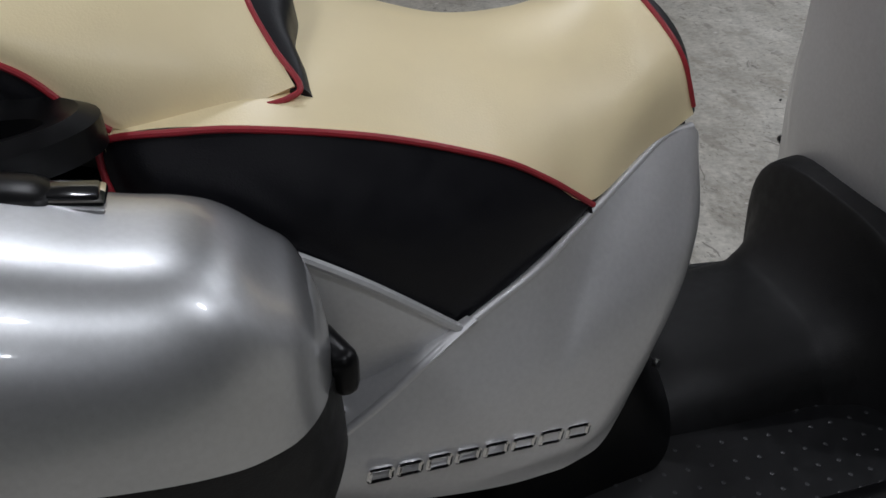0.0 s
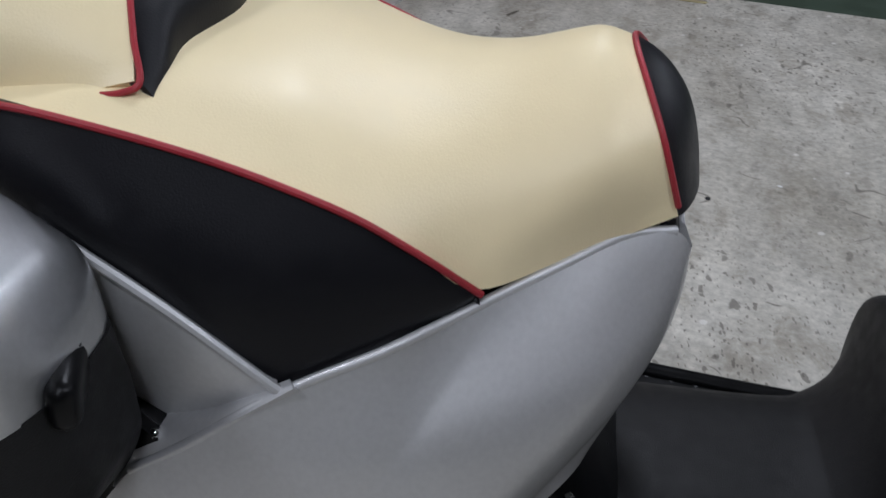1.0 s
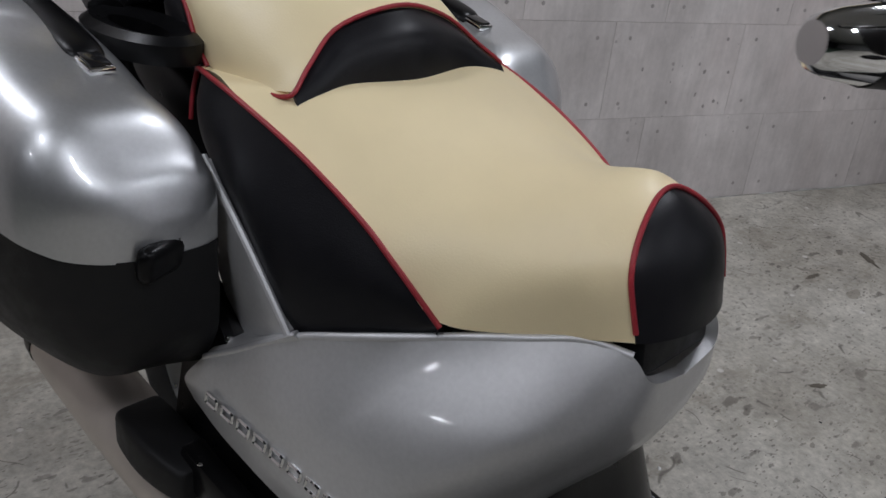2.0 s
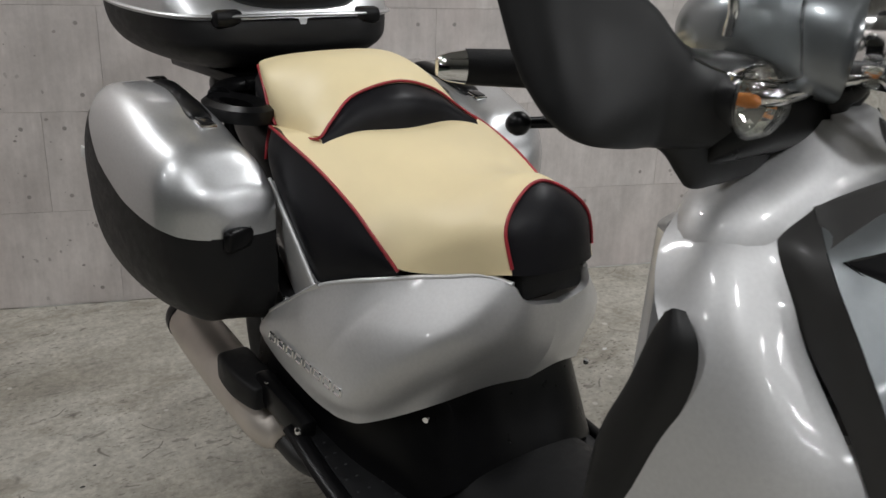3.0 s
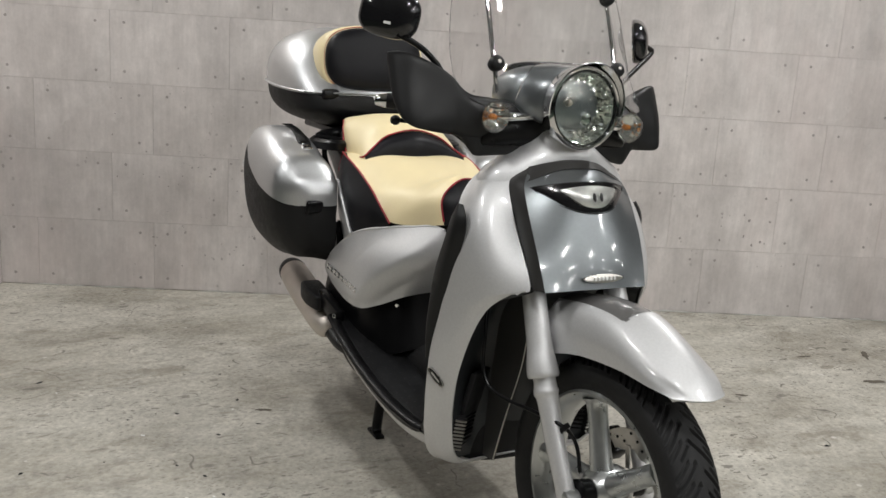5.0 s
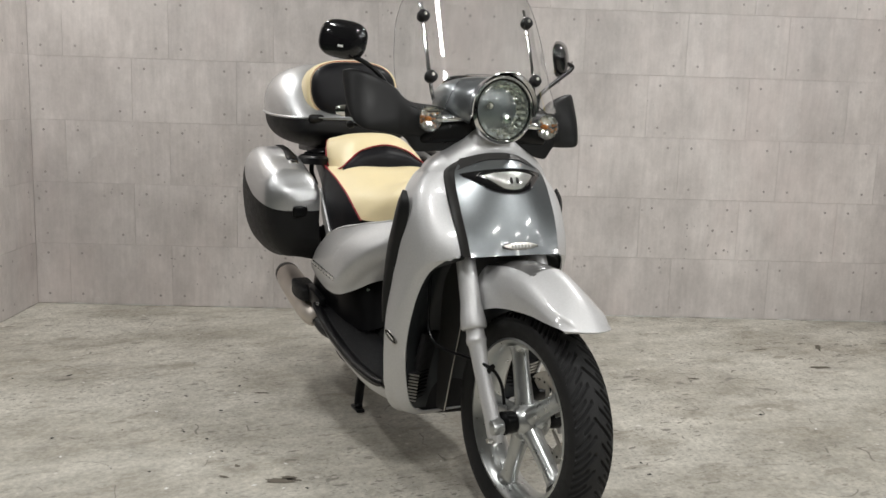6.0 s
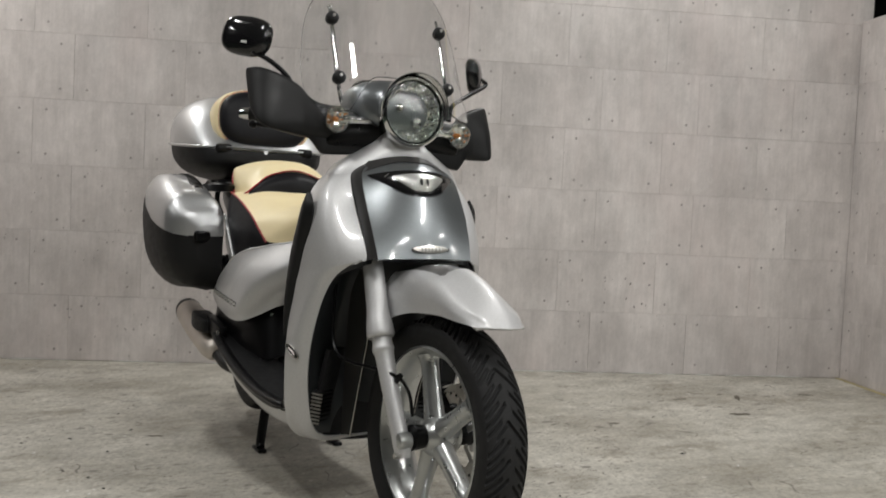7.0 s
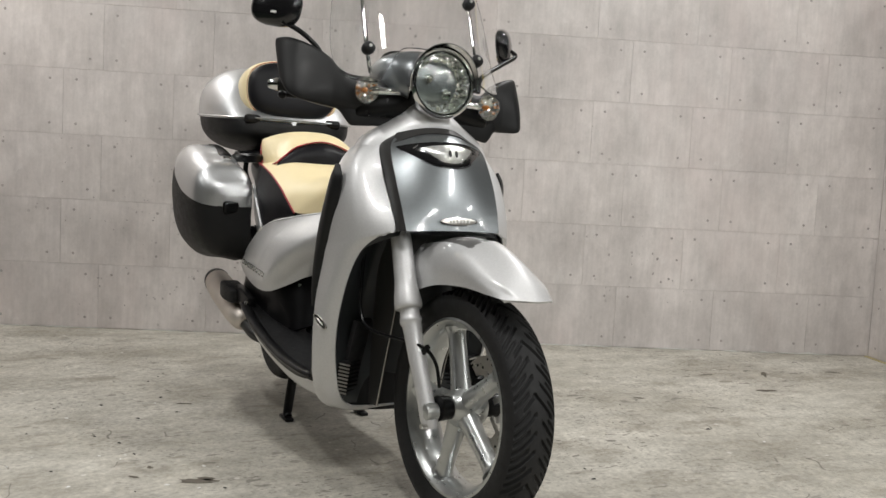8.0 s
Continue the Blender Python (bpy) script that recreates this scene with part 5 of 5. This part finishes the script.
# ---------- rear end ----------
rear = road_wheel("rear_wheel", -1.37, 0.305, 0.265, 0.125, 0.19, 5, 0.3, "alloy rear wheel")
part("engine_cover", grid(superloft([(-1.02, 0, 0.34, 0.10, 0.07), (-1.05, 0, 0.34, 0.15, 0.10), (-1.15, -0.02, 0.34, 0.17, 0.11), (-1.30, 0.06, 0.33, 0.13, 0.09), (-1.44, 0.10, 0.31, 0.06, 0.06)], 24, 30, 3.2), close_v=True, caps=True), DARK, scooter, "dark engine casing")
part("tail_body", grid(superloft([(-1.16, 0, 0.66, 0.15, 0.12), (-1.30, 0, 0.72, 0.15, 0.09), (-1.50, 0, 0.78, 0.12, 0.06), (-1.70, 0, 0.82, 0.08, 0.035), (-1.78, 0, 0.83, 0.03, 0.015)], 24, 30, 2.6), close_v=True, caps=True), BLACK, scooter, "black tail fairing")
part("grab_rail", tube([(-1.40, -0.190, 0.858), (-1.450, -0.140, 0.862), (-1.475, 0, 0.864), (-1.450, 0.140, 0.862), (-1.40, 0.190, 0.858)], [0.022, 0.026, 0.028, 0.026, 0.022], 14, 40, flat=0.6), BLACK, scooter, "black grab rail")
for s in (-1, 1):
    # flat side handle with an oval hole
    rows = []
    for t in np.linspace(0, 2 * math.pi, 40, endpoint=False):
        c, d = math.cos(t), math.sin(t)
        o, n = (-1.315 + 0.098 * c, s * 0.192 + 0.056 * d), (-1.315 + 0.060 * c, s * 0.196 + 0.020 * d)
        rows.append([(*o, 0.832), (*o, 0.854), ((o[0] * 2 + n[0]) / 3, (o[1] * 2 + n[1]) / 3, 0.862), (*n, 0.856), (*n, 0.830)])
    part("grab_handle", grid(np.array(rows), close_u=True, close_v=True), BLACK, scooter, "black grab handle plate")
part("luggage_rack", box(0.40, 0.24, 0.024, pose(-1.62, 0, 0.866), 0.008), BLACK, scooter, "black rack plate")
for s in (-1, 1):
    part("rack_strut", tube([(-1.40, s * 0.175, 0.855), (-1.36, s * 0.19, 0.80), (-1.30, s * 0.19, 0.755)], 0.009, 10, 12), BLACK, scooter)
    part("case_bracket", tube([(-1.16, s * 0.215, 0.600), (-1.24, s * 0.238, 0.62), (-1.46, s * 0.235, 0.62)], 0.009, 10, 20), BLACK, scooter, "black side-case bracket")
    part("rear_side_cover", box(0.16, 0.03, 0.12, pose(-1.15, s * 0.205, 0.53, 0, 30, 0), 0.012), BLACK, scooter, "black plastic rear side cover")
    part("cover_screw", lathe([(0.0005, 0.004), (0.004, 0.0035), (0.005, -0.003)], 12, pose(-1.115, s * 0.2225, 0.555, 90 * s)), STEEL, scooter)
    st = part("stand_leg", tube([(-0.985, s * 0.085, 0.250), (-0.975, s * 0.110, 0.13), (-0.965, s * 0.126, 0.03), (-0.955, s * 0.128, 0.012)], [0.017, 0.016, 0.015, 0.014], 12, 16), BLACK, scooter, "centre stand leg")
    part("stand_foot", box(0.075, 0.028, 0.012, pose(-0.962, s * 0.130, 0.006), 0.004), BLACK, st)
    peg = part("passenger_footrest", grid(superloft([(-1.218, s * 0.268, 0.402, 0.024, 0.020), (-1.212, s * 0.270, 0.402, 0.032, 0.026), (-1.150, s * 0.274, 0.398, 0.034, 0.027), (-1.092, s * 0.266, 0.390, 0.030, 0.023), (-1.084, s * 0.262, 0.388, 0.020, 0.015)], 22, 28, 6), close_v=True, caps=True), MATT, scooter, "black folding passenger footrest")
    part("footrest_bolt", lathe([(0.0005, 0.006), (0.007, 0.005), (0.008, -0.004)], 12, pose(-1.08, s * 0.268, 0.417)), CHROME, peg)
    part("footrest_arm", box(0.17, 0.030, 0.050, pose(-1.035, s * 0.262, 0.392, 0, 8, 0), 0.008), BLACK, peg)

muffler = part("exhaust_muffler", tube([(-1.075, -0.245, 0.300), (-1.095, -0.248, 0.310), (-1.150, -0.252, 0.328), (-1.300, -0.254, 0.362), (-1.420, -0.254, 0.386), (-1.468, -0.254, 0.395), (-1.490, -0.254, 0.400)], [0.022, 0.038, 0.046, 0.049, 0.047, 0.042, 0.030], 30, 50), EXHAUST, scooter, "heat-stained metal exhaust muffler")
part("end_cap", tube([(-1.455, -0.254, 0.3930), (-1.478, -0.254, 0.398), (-1.493, -0.254, 0.401), (-1.498, -0.254, 0.402)], [0.0462, 0.0430, 0.032, 0.012], 28, 10), BLACK, muffler, "dark end cap")
part("muffler_outlet", tube([(-1.485, -0.254, 0.398), (-1.52, -0.254, 0.391)], 0.014, 14), DARK, muffler)
part("exhaust_pipe", tube([(-1.08, -0.245, 0.302), (-1.02, -0.22, 0.27), (-0.95, -0.14, 0.25), (-0.88, -0.05, 0.25)], 0.02, 14, 20), FRAME, scooter, "dark steel exhaust pipe")

# bright stroke marks along each flank, where the maker's script sits
for s in (1, -1):
    base = new("flank_script")
    base.parent = scooter
    tagged(base, "chrome maker's script as plain strokes")
    for k in range(8):
        f = k / 7
        x, y, z = -1.070 + f * 0.190, s * (-0.2610 + f * 0.0105), 0.507 - f * 0.019
        w, h = 0.0092, (0.0060, 0.0056, 0.0064, 0.0058)[k % 4]
        loop = [(-w, -h), (0, -h * 1.05), (w, -h), (w * 1.05, 0), (w, h), (0, h * 1.05), (-w, h), (-w * 1.05, 0)]
        pts = [(x + a + 0.25 * b, y, z + b - 0.06 * a) for a, b in loop]
        part("stroke", tube(pts, 0.0026, 6, 20, closed=True), CHROME, base)


# ---------- luggage ----------
def seam_height(x):
    return float(np.interp(-x, [1.05, 1.13, 1.25, 1.35, 1.44, 1.52], [0.676, 0.690, 0.725, 0.770, 0.832, 0.92]))


def seam_split(secs, seam, n, m, power, proud):
    """A closed loft parted along a seam height given for each x: the upper shell, a little proud, and the closed lower one."""
    st = cr(np.asarray(secs, float), n)
    e, eb = 2 / power, 2 / (power + 0.7)
    up, low = [], []
    for x, yc, zc, hy, hz in st:
        hy, hz = abs(hy), abs(hz)
        q = max(-0.999, min(0.999, (seam(x) - zc) / hz))
        a0 = math.asin(math.copysign(abs(q) ** (1 / (e if q > 0 else eb)), q))
        for dst, lo, hi, k in ((up, a0, math.pi - a0, proud), (low, math.pi - a0, 2 * math.pi + a0, 0.0)):
            a = np.linspace(lo, hi, m)
            c, d = np.cos(a), np.sin(a)
            dst.append(np.stack([np.full(m, x), yc + (hy + k * min(1, hy / 0.02)) * np.sign(c) * np.abs(c) ** e, zc + (hz + k * min(1, hz / 0.02)) * np.where(d > 0, np.abs(d) ** e, -np.abs(d) ** eb)], 1))
    return np.array(up), np.array(low)


def side_case(s):
    secs = [(-1.0915, -0.2825, 0.699, 0.0012, 0.0010), (-1.0925, -0.2825, 0.699, 0.016, 0.011), (-1.095, -0.2836, 0.700, 0.035, 0.023), (-1.1065, -0.290, 0.706, 0.065, 0.049), (-1.124, -0.3006, 0.704, 0.082, 0.073), (-1.147, -0.309, 0.691, 0.093, 0.115), (-1.171, -0.314, 0.679, 0.100, 0.143), (-1.215, -0.319, 0.672, 0.106, 0.165), (-1.285, -0.3216, 0.680, 0.111, 0.184), (-1.380, -0.3217, 0.690, 0.112, 0.195), (-1.470, -0.319, 0.696, 0.105, 0.187), (-1.545, -0.308, 0.697, 0.082, 0.156), (-1.575, -0.300, 0.692, 0.0525, 0.10), (-1.582, -0.297, 0.692, 0.020, 0.04), (-1.584, -0.297, 0.692, 0.001, 0.001)]
    up, low = seam_split([(x, y, z, h * 0.975, k * 0.975) for x, y, z, h, k in secs], seam_height, 80, 52, 3.3, 0.004)
    fore = [(-1.0915, -0.2825, 0.676, 0.020, 0.060), (-1.0925, -0.2825, 0.677, 0.030, 0.078), (-1.095, -0.2836, 0.679, 0.045, 0.096), (-1.1065, -0.290, 0.683, 0.066, 0.122), (-1.124, -0.3006, 0.689, 0.082, 0.152), (-1.147, -0.309, 0.693, 0.093, 0.174), (-1.171, -0.314, 0.684, 0.100, 0.174)]
    low = seam_split([(x, y, z, h * 0.975, k * 0.975) for x, y, z, h, k in fore + secs[7:]], seam_height, 80, 52, 3.3, 0.004)[1]
    for p in (up, low):
        # leaning outer face, tucked in at the bottom, and a flat back towards the seat
        q = (p[..., 2] - 0.70) / 0.19
        w = np.clip((-0.30 - p[..., 1]) / 0.11, 0, 1)
        p[..., 1] += -0.06 * (p[..., 2] - 0.70) + w * (0.016 * np.clip(q, 0, 2) ** 2 + 0.030 * np.clip(-q, 0, 2) ** 2)
        p[..., 1] = np.minimum(p[..., 1], -0.232)
    # the base is boxy towards the body
    w = np.clip((low[..., 1] + 0.300) / 0.045, 0, 1) * np.clip((0.70 - low[..., 2]) / 0.06, 0, 1)
    low[..., 1] += (-0.236 - low[..., 1]) * w
    low[..., 2] -= 0.018 * w * np.clip((0.62 - low[..., 2]) / 0.08, 0, 1)
    lid_bm = solid(up, 0.003, (-1.3, -0.34, 0.70))
    base_bm = grid(low, close_v=True, caps=True)
    bms = [base_bm, lid_bm]
    if s < 0:
        bms = [mirrored(b) for b in bms]
    case = part("side_case", bms[0], MATT)
    tagged(case, "hard side case with silver lid and black base", "luggage case", "side cases")
    part("lid", bms[1], CASE_SILVER, case, "silver painted lid")
    part("latch", box(0.022, 0.060, 0.040, pose(-1.094, s * -0.303, 0.682, 0, 6, s * 20), 0.011, 3), BLACK, case, "black latch")
    k1, k2 = Vector((-1.435, s * -0.290, 0.874)), Vector((-1.242, s * -0.292, 0.842))
    h = part("handle", tube([k1, k1.lerp(k2, 0.12) + Vector((0, 0, 0.010)), k1.lerp(k2, 0.5) + Vector((0, 0, 0.010)), k1.lerp(k2, 0.9) + Vector((0, 0, 0.006)), k2], [0.018, 0.023, 0.024, 0.023, 0.018], 12, 20, flat=0.42), BLACK, case, "black carrying handle")
    part("handle_end", box(0.035, 0.036, 0.012, Matrix.Translation(k1 + Vector((-0.002, 0, 0.008))) @ pose(0, 0, 0, 0, 10, 0), 0.003), CHROME, h, "chrome handle end")
    clip = part("handle_clip", box(0.050, 0.030, 0.008, Matrix.Translation(k2 + Vector((0.006, 0, 0.002))) @ pose(0, 0, 0, 0, 12, 0), 0.003), CHROME, h, "chrome handle clip")
    part("clip_inlay", box(0.043, 0.023, 0.008, Matrix.Translation(k2 + Vector((0.006, 0, 0.0045))) @ pose(0, 0, 0, 0, 12, 0), 0.002), GLOSS, h, "glossy black inlay")
    part("side_mark", box(0.016, 0.004, 0.022, pose(-1.505, s * -0.414, 0.752, 0, 8, s * 10), 0.001), PALE, case, "small pale mark")


side_case(1)
side_case(-1)

TC = [(-1.416, 0, 0.962, 0.060, 0.012), (-1.420, 0, 0.962, 0.140, 0.030), (-1.440, 0, 0.966, 0.200, 0.052), (-1.490, 0, 0.984, 0.238, 0.095), (-1.560, 0, 1.012, 0.262, 0.138), (-1.660, 0, 1.034, 0.276, 0.164), (-1.780, 0, 1.036, 0.268, 0.164), (-1.880, 0, 1.024, 0.228, 0.144), (-1.935, 0, 1.012, 0.160, 0.11), (-1.952, 0, 1.010, 0.05, 0.03)]
up, low = seam_split(TC, lambda x: 0.986 - 0.06 * (x + 1.44), 72, 44, 2.5, 0.005)
lid_bm = solid(up, 0.003, (-1.66, 0, 1.0))
base_bm = grid(low, close_v=True, caps=True)
top_case = part("top_case", base_bm, MATT)
tagged(top_case, "hard top case with silver lid and cream-edged backrest, on the rack", "luggage case")
part("lid", lid_bm, CASE_SILVER, top_case, "silver painted lid")
band = np.concatenate([up[6:-1, 0], up[-2:5:-1, -1]]) + np.array([0, 0, 0.006])
part("lid_band", tube(band[::2], 0.0075, 10, closed=True, flat=0.5), CASE_SILVER, top_case, "silver rim of the lid")
for s in (-1, 1):
    part("latch", box(0.030, 0.062, 0.034, pose(-1.432, s * 0.153, 0.990, 0, 0, s * -10), 0.012), BLACK, top_case, "black latch")


def pad(name, secs, material, label, parent):
    bm = grid(superloft(secs, 24, 56, 2.7), close_v=True, caps=True)
    bmesh.ops.transform(bm, matrix=Matrix.Translation((-1.46, 0, 1.10)) @ pose(0, 0, 0, 0, -7, 0) @ Matrix.Translation((1.46, 0, -1.10)), verts=bm.verts)
    return part(name, bm, material, parent, label)


rest = pad("backrest", [(-1.58, 0, 1.10, 0.150, 0.095), (-1.56, 0, 1.102, 0.178, 0.112), (-1.50, 0, 1.102, 0.184, 0.116), (-1.462, 0, 1.102, 0.180, 0.113), (-1.455, 0, 1.102, 0.16, 0.10)], CREAM, "cream vinyl backrest edge", top_case)
pad("backrest_face", [(-1.47, 0, 1.102, 0.162, 0.102), (-1.458, 0, 1.102, 0.167, 0.106), (-1.438, 0, 1.102, 0.164, 0.100), (-1.424, 0, 1.102, 0.140, 0.082), (-1.418, 0, 1.102, 0.08, 0.045), (-1.417, 0, 1.102, 0.01, 0.006)], LEATHER, "black vinyl backrest face", rest)
loop = superloft([(-1.459, 0, 1.102, 0.170, 0.108), (-1.458, 0, 1.102, 0.170, 0.108)], 2, 56, 2.7)[0]
lm = Matrix.Translation((-1.46, 0, 1.10)) @ pose(0, 0, 0, 0, -7, 0) @ Matrix.Translation((1.46, 0, -1.10))
part("backrest_piping", tube([tuple(lm @ Vector(q)) for q in loop], 0.0028, 8, closed=True), RED, rest, "red piping")

# ---------- timber brace beyond the side wall ----------
brace = part("timber_brace", box(0.55, 0.045, 0.04, ROOM @ pose(SIDE_END + 0.10, WALL_R + 0.34, 0.030, 0, 0, 62), 0.004), WOOD)
tagged(brace, "pale timber brace foot lying behind the side wall", "timber")
post = part("timber_post", box(0.045, 0.045, 1.7, ROOM @ pose(SIDE_END - 0.06, WALL_R + 0.10, 0.85), 0.003), WOOD)
tagged(post, "upright timber post behind the side wall", "timber")

# ---------- wall panels: shallow slabs with tie holes, laid in staggered courses ----------
COURSE, LENGTH, GAP = 0.3075, 0.510, 0.0009


def panel_mesh(length):
    """One slab lying in local yz, 4 mm thick, with two pairs of tie holes near each end."""
    h = COURSE - GAP
    w = length - GAP
    bm = box(0.004, w, h, None, 0.0004, 1)
    for y in (-w / 2 + 0.060, w / 2 - 0.060):
        if w < 0.3 and y > 0:
            continue
        for z in (-h * 0.34, h * 0.34):
            vs = [bm.verts.new((0.0026, y + 0.0066 * math.cos(t), z + 0.0066 * math.sin(t))) for t in np.linspace(0, 2 * math.pi, 8, endpoint=False)]
            f = bm.faces.new(vs)
            f.material_index = 1
            if f.normal.x < 0:
                f.normal_flip()
    me = bpy.data.meshes.new("wall_panel")
    bm.to_mesh(me)
    bm.free()
    me.materials.append(WALLMAT)
    me.materials.append(TIE)
    return me


PANELS = {}


def courses(parent, start, end, top, place, shift):
    rng = random.Random(5)
    row = 0
    z = 0.004
    while z < top - 0.05:
        h = min(COURSE, top - z)
        y = start - LENGTH + (shift - start / LENGTH + (0.645 if row % 2 else 0.0)) % 1 * LENGTH
        while y < end:
            a, b = max(y, start), min(y + LENGTH, end)
            if b - a > 0.03:
                key = round(b - a, 2)
                if key not in PANELS:
                    PANELS[key] = panel_mesh(b - a)
                ob = new("wall_panel", PANELS[key])
                ob.parent = parent
                ob.matrix_basis = place @ Matrix.Translation((0, (a + b) / 2, z + h / 2)) @ Matrix.Diagonal((1, 1, h / COURSE, 1))
            y += LENGTH
        z += COURSE
        row += 1


courses(wall_back, WALL_L, WALL_R, WALL_TOP, ROOM @ Matrix.Translation((-0.002, 0, 0)), 0.031)
courses(wall_right, 0.002, SIDE_END, SIDE_TOP, ROOM @ Matrix.Translation((0, WALL_R + 0.002, 0)) @ pose(0, 0, 0, 0, 0, -90), 0.35)
courses(wall_left, -1.3, -0.002, WALL_TOP, ROOM @ Matrix.Translation((0, WALL_L - 0.002, 0)) @ pose(0, 0, 0, 0, 0, 90), 0.35)

# small chipped pits in the back wall, scattered in loose clusters
rng = random.Random(21)
vs, fs = [], []
for cu, cz, su, sz, n in ((-1.37, 0.52, 0.24, 0.20, 46), (-0.95, 0.35, 0.22, 0.14, 16), (-1.75, 0.75, 0.16, 0.2, 9)):
    for _ in range(n):
        u, z, r = rng.gauss(cu, su), rng.gauss(cz, sz), rng.uniform(0.0015, 0.0048)
        if z < 0.03 or u < WALL_L + 0.05:
            continue
        k = len(vs)
        sx, sy = rng.uniform(0.6, 1.5), rng.uniform(0.6, 1.3)
        for a in range(7):
            w = r * rng.uniform(0.7, 1.15)
            vs.append(tuple(ROOM @ Vector((0.0008, u + w * sx * math.cos(a * 0.8976), z + w * sy * math.sin(a * 0.8976)))))
        fs.append(tuple(range(k, k + 7)))
tagged(part("wall_pit", mesh_bm(vs, fs), TIE, wall_back), kind="stuff")

# chips of paint and grit on the floor
for shade, count in ((PALE, 46), (NEAR_BLACK, 60)):
    vs, fs = [], []
    for _ in range(count):
        x, y = rng.uniform(-1.9, 0.9), -0.35 - abs(rng.gauss(0, 0.75))
        if rng.random() < 0.3:
            y = rng.uniform(0.3, 1.3)
        r = rng.uniform(0.002, 0.0065) * (1.6 if rng.random() < 0.12 else 1)
        k = len(vs)
        turn = rng.uniform(0, 3)
        for a in range(5):
            w = r * rng.uniform(0.5, 1.2)
            p, q = w * 1.7 * math.cos(a * 1.2566), w * math.sin(a * 1.2566)
            vs.append((x + p * math.cos(turn) - q * math.sin(turn), y + p * math.sin(turn) + q * math.cos(turn), 0.001))
        vs.append((x, y, 0.003))
        fs += [(k + a, k + (a + 1) % 5, k + 5) for a in range(5)]
    tagged(part("floor_chip", mesh_bm(vs, fs), shade, floor), kind="stuff")

# old stains and gouges in the floor
SCUFF = mat("floor_scuff", (0.115, 0.100, 0.078), 0.6, 0, 0, 0.3, 30, 0.2, 120)
vs, fs = [], []
for x, y, size, slim, turn in ((-0.468, -0.520, 0.052, 0.36, 72), (-0.480, -0.495, 0.026, 0.5, 60), (-0.613, -0.615, 0.014, 0.5, 20), (-0.550, -0.665, 0.018, 0.4, 50), (-1.243, -0.405, 0.030, 0.3, 70), (-1.078, 2.150, 0.060, 0.22, -40), (-0.827, 1.899, 0.055, 0.30, 75), (-1.020, 2.539, 0.045, 0.25, 60), (-1.137, 1.859, 0.040, 0.25, 80), (-0.874, 1.258, 0.030, 0.3, 60)):
    k, n = len(vs), 22
    ragged = [rng.uniform(0.62, 1.15) for _ in range(n)]
    m = pose(x, y, 0.0012, 0, 0, turn)
    vs += [tuple(m @ Vector((size * r * math.cos(a * 2 * math.pi / n), size * slim * r * math.sin(a * 2 * math.pi / n), 0))) for a, r in enumerate(ragged)]
    fs.append(tuple(range(k, k + n)))
tagged(part("floor_scuff", mesh_bm(vs, fs), SCUFF, floor), kind="stuff")

# torn pale edges of the wall sheets along the foot of the wall
vs, fs = [], []
for _ in range(44):
    u, w, h = rng.uniform(WALL_L + 0.1, WALL_R - 0.1), rng.uniform(0.05, 0.26), rng.uniform(0.004, 0.011)
    k = len(vs)
    for i in range(6):
        vs.append(tuple(ROOM @ Vector((0.002, u + w * (i / 5 - 0.5), 0.0005))))
        vs.append(tuple(ROOM @ Vector((0.003, u + w * (i / 5 - 0.5), 0.001 + h * rng.uniform(0.3, 1.0) * math.sin(math.pi * (i + 0.3) / 5.6)))))
        if i:
            fs.append((k + 2 * i - 2, k + 2 * i, k + 2 * i + 1, k + 2 * i - 1))
tagged(part("torn_edge", mesh_bm(vs, fs), PALE, wall_back), kind="stuff")
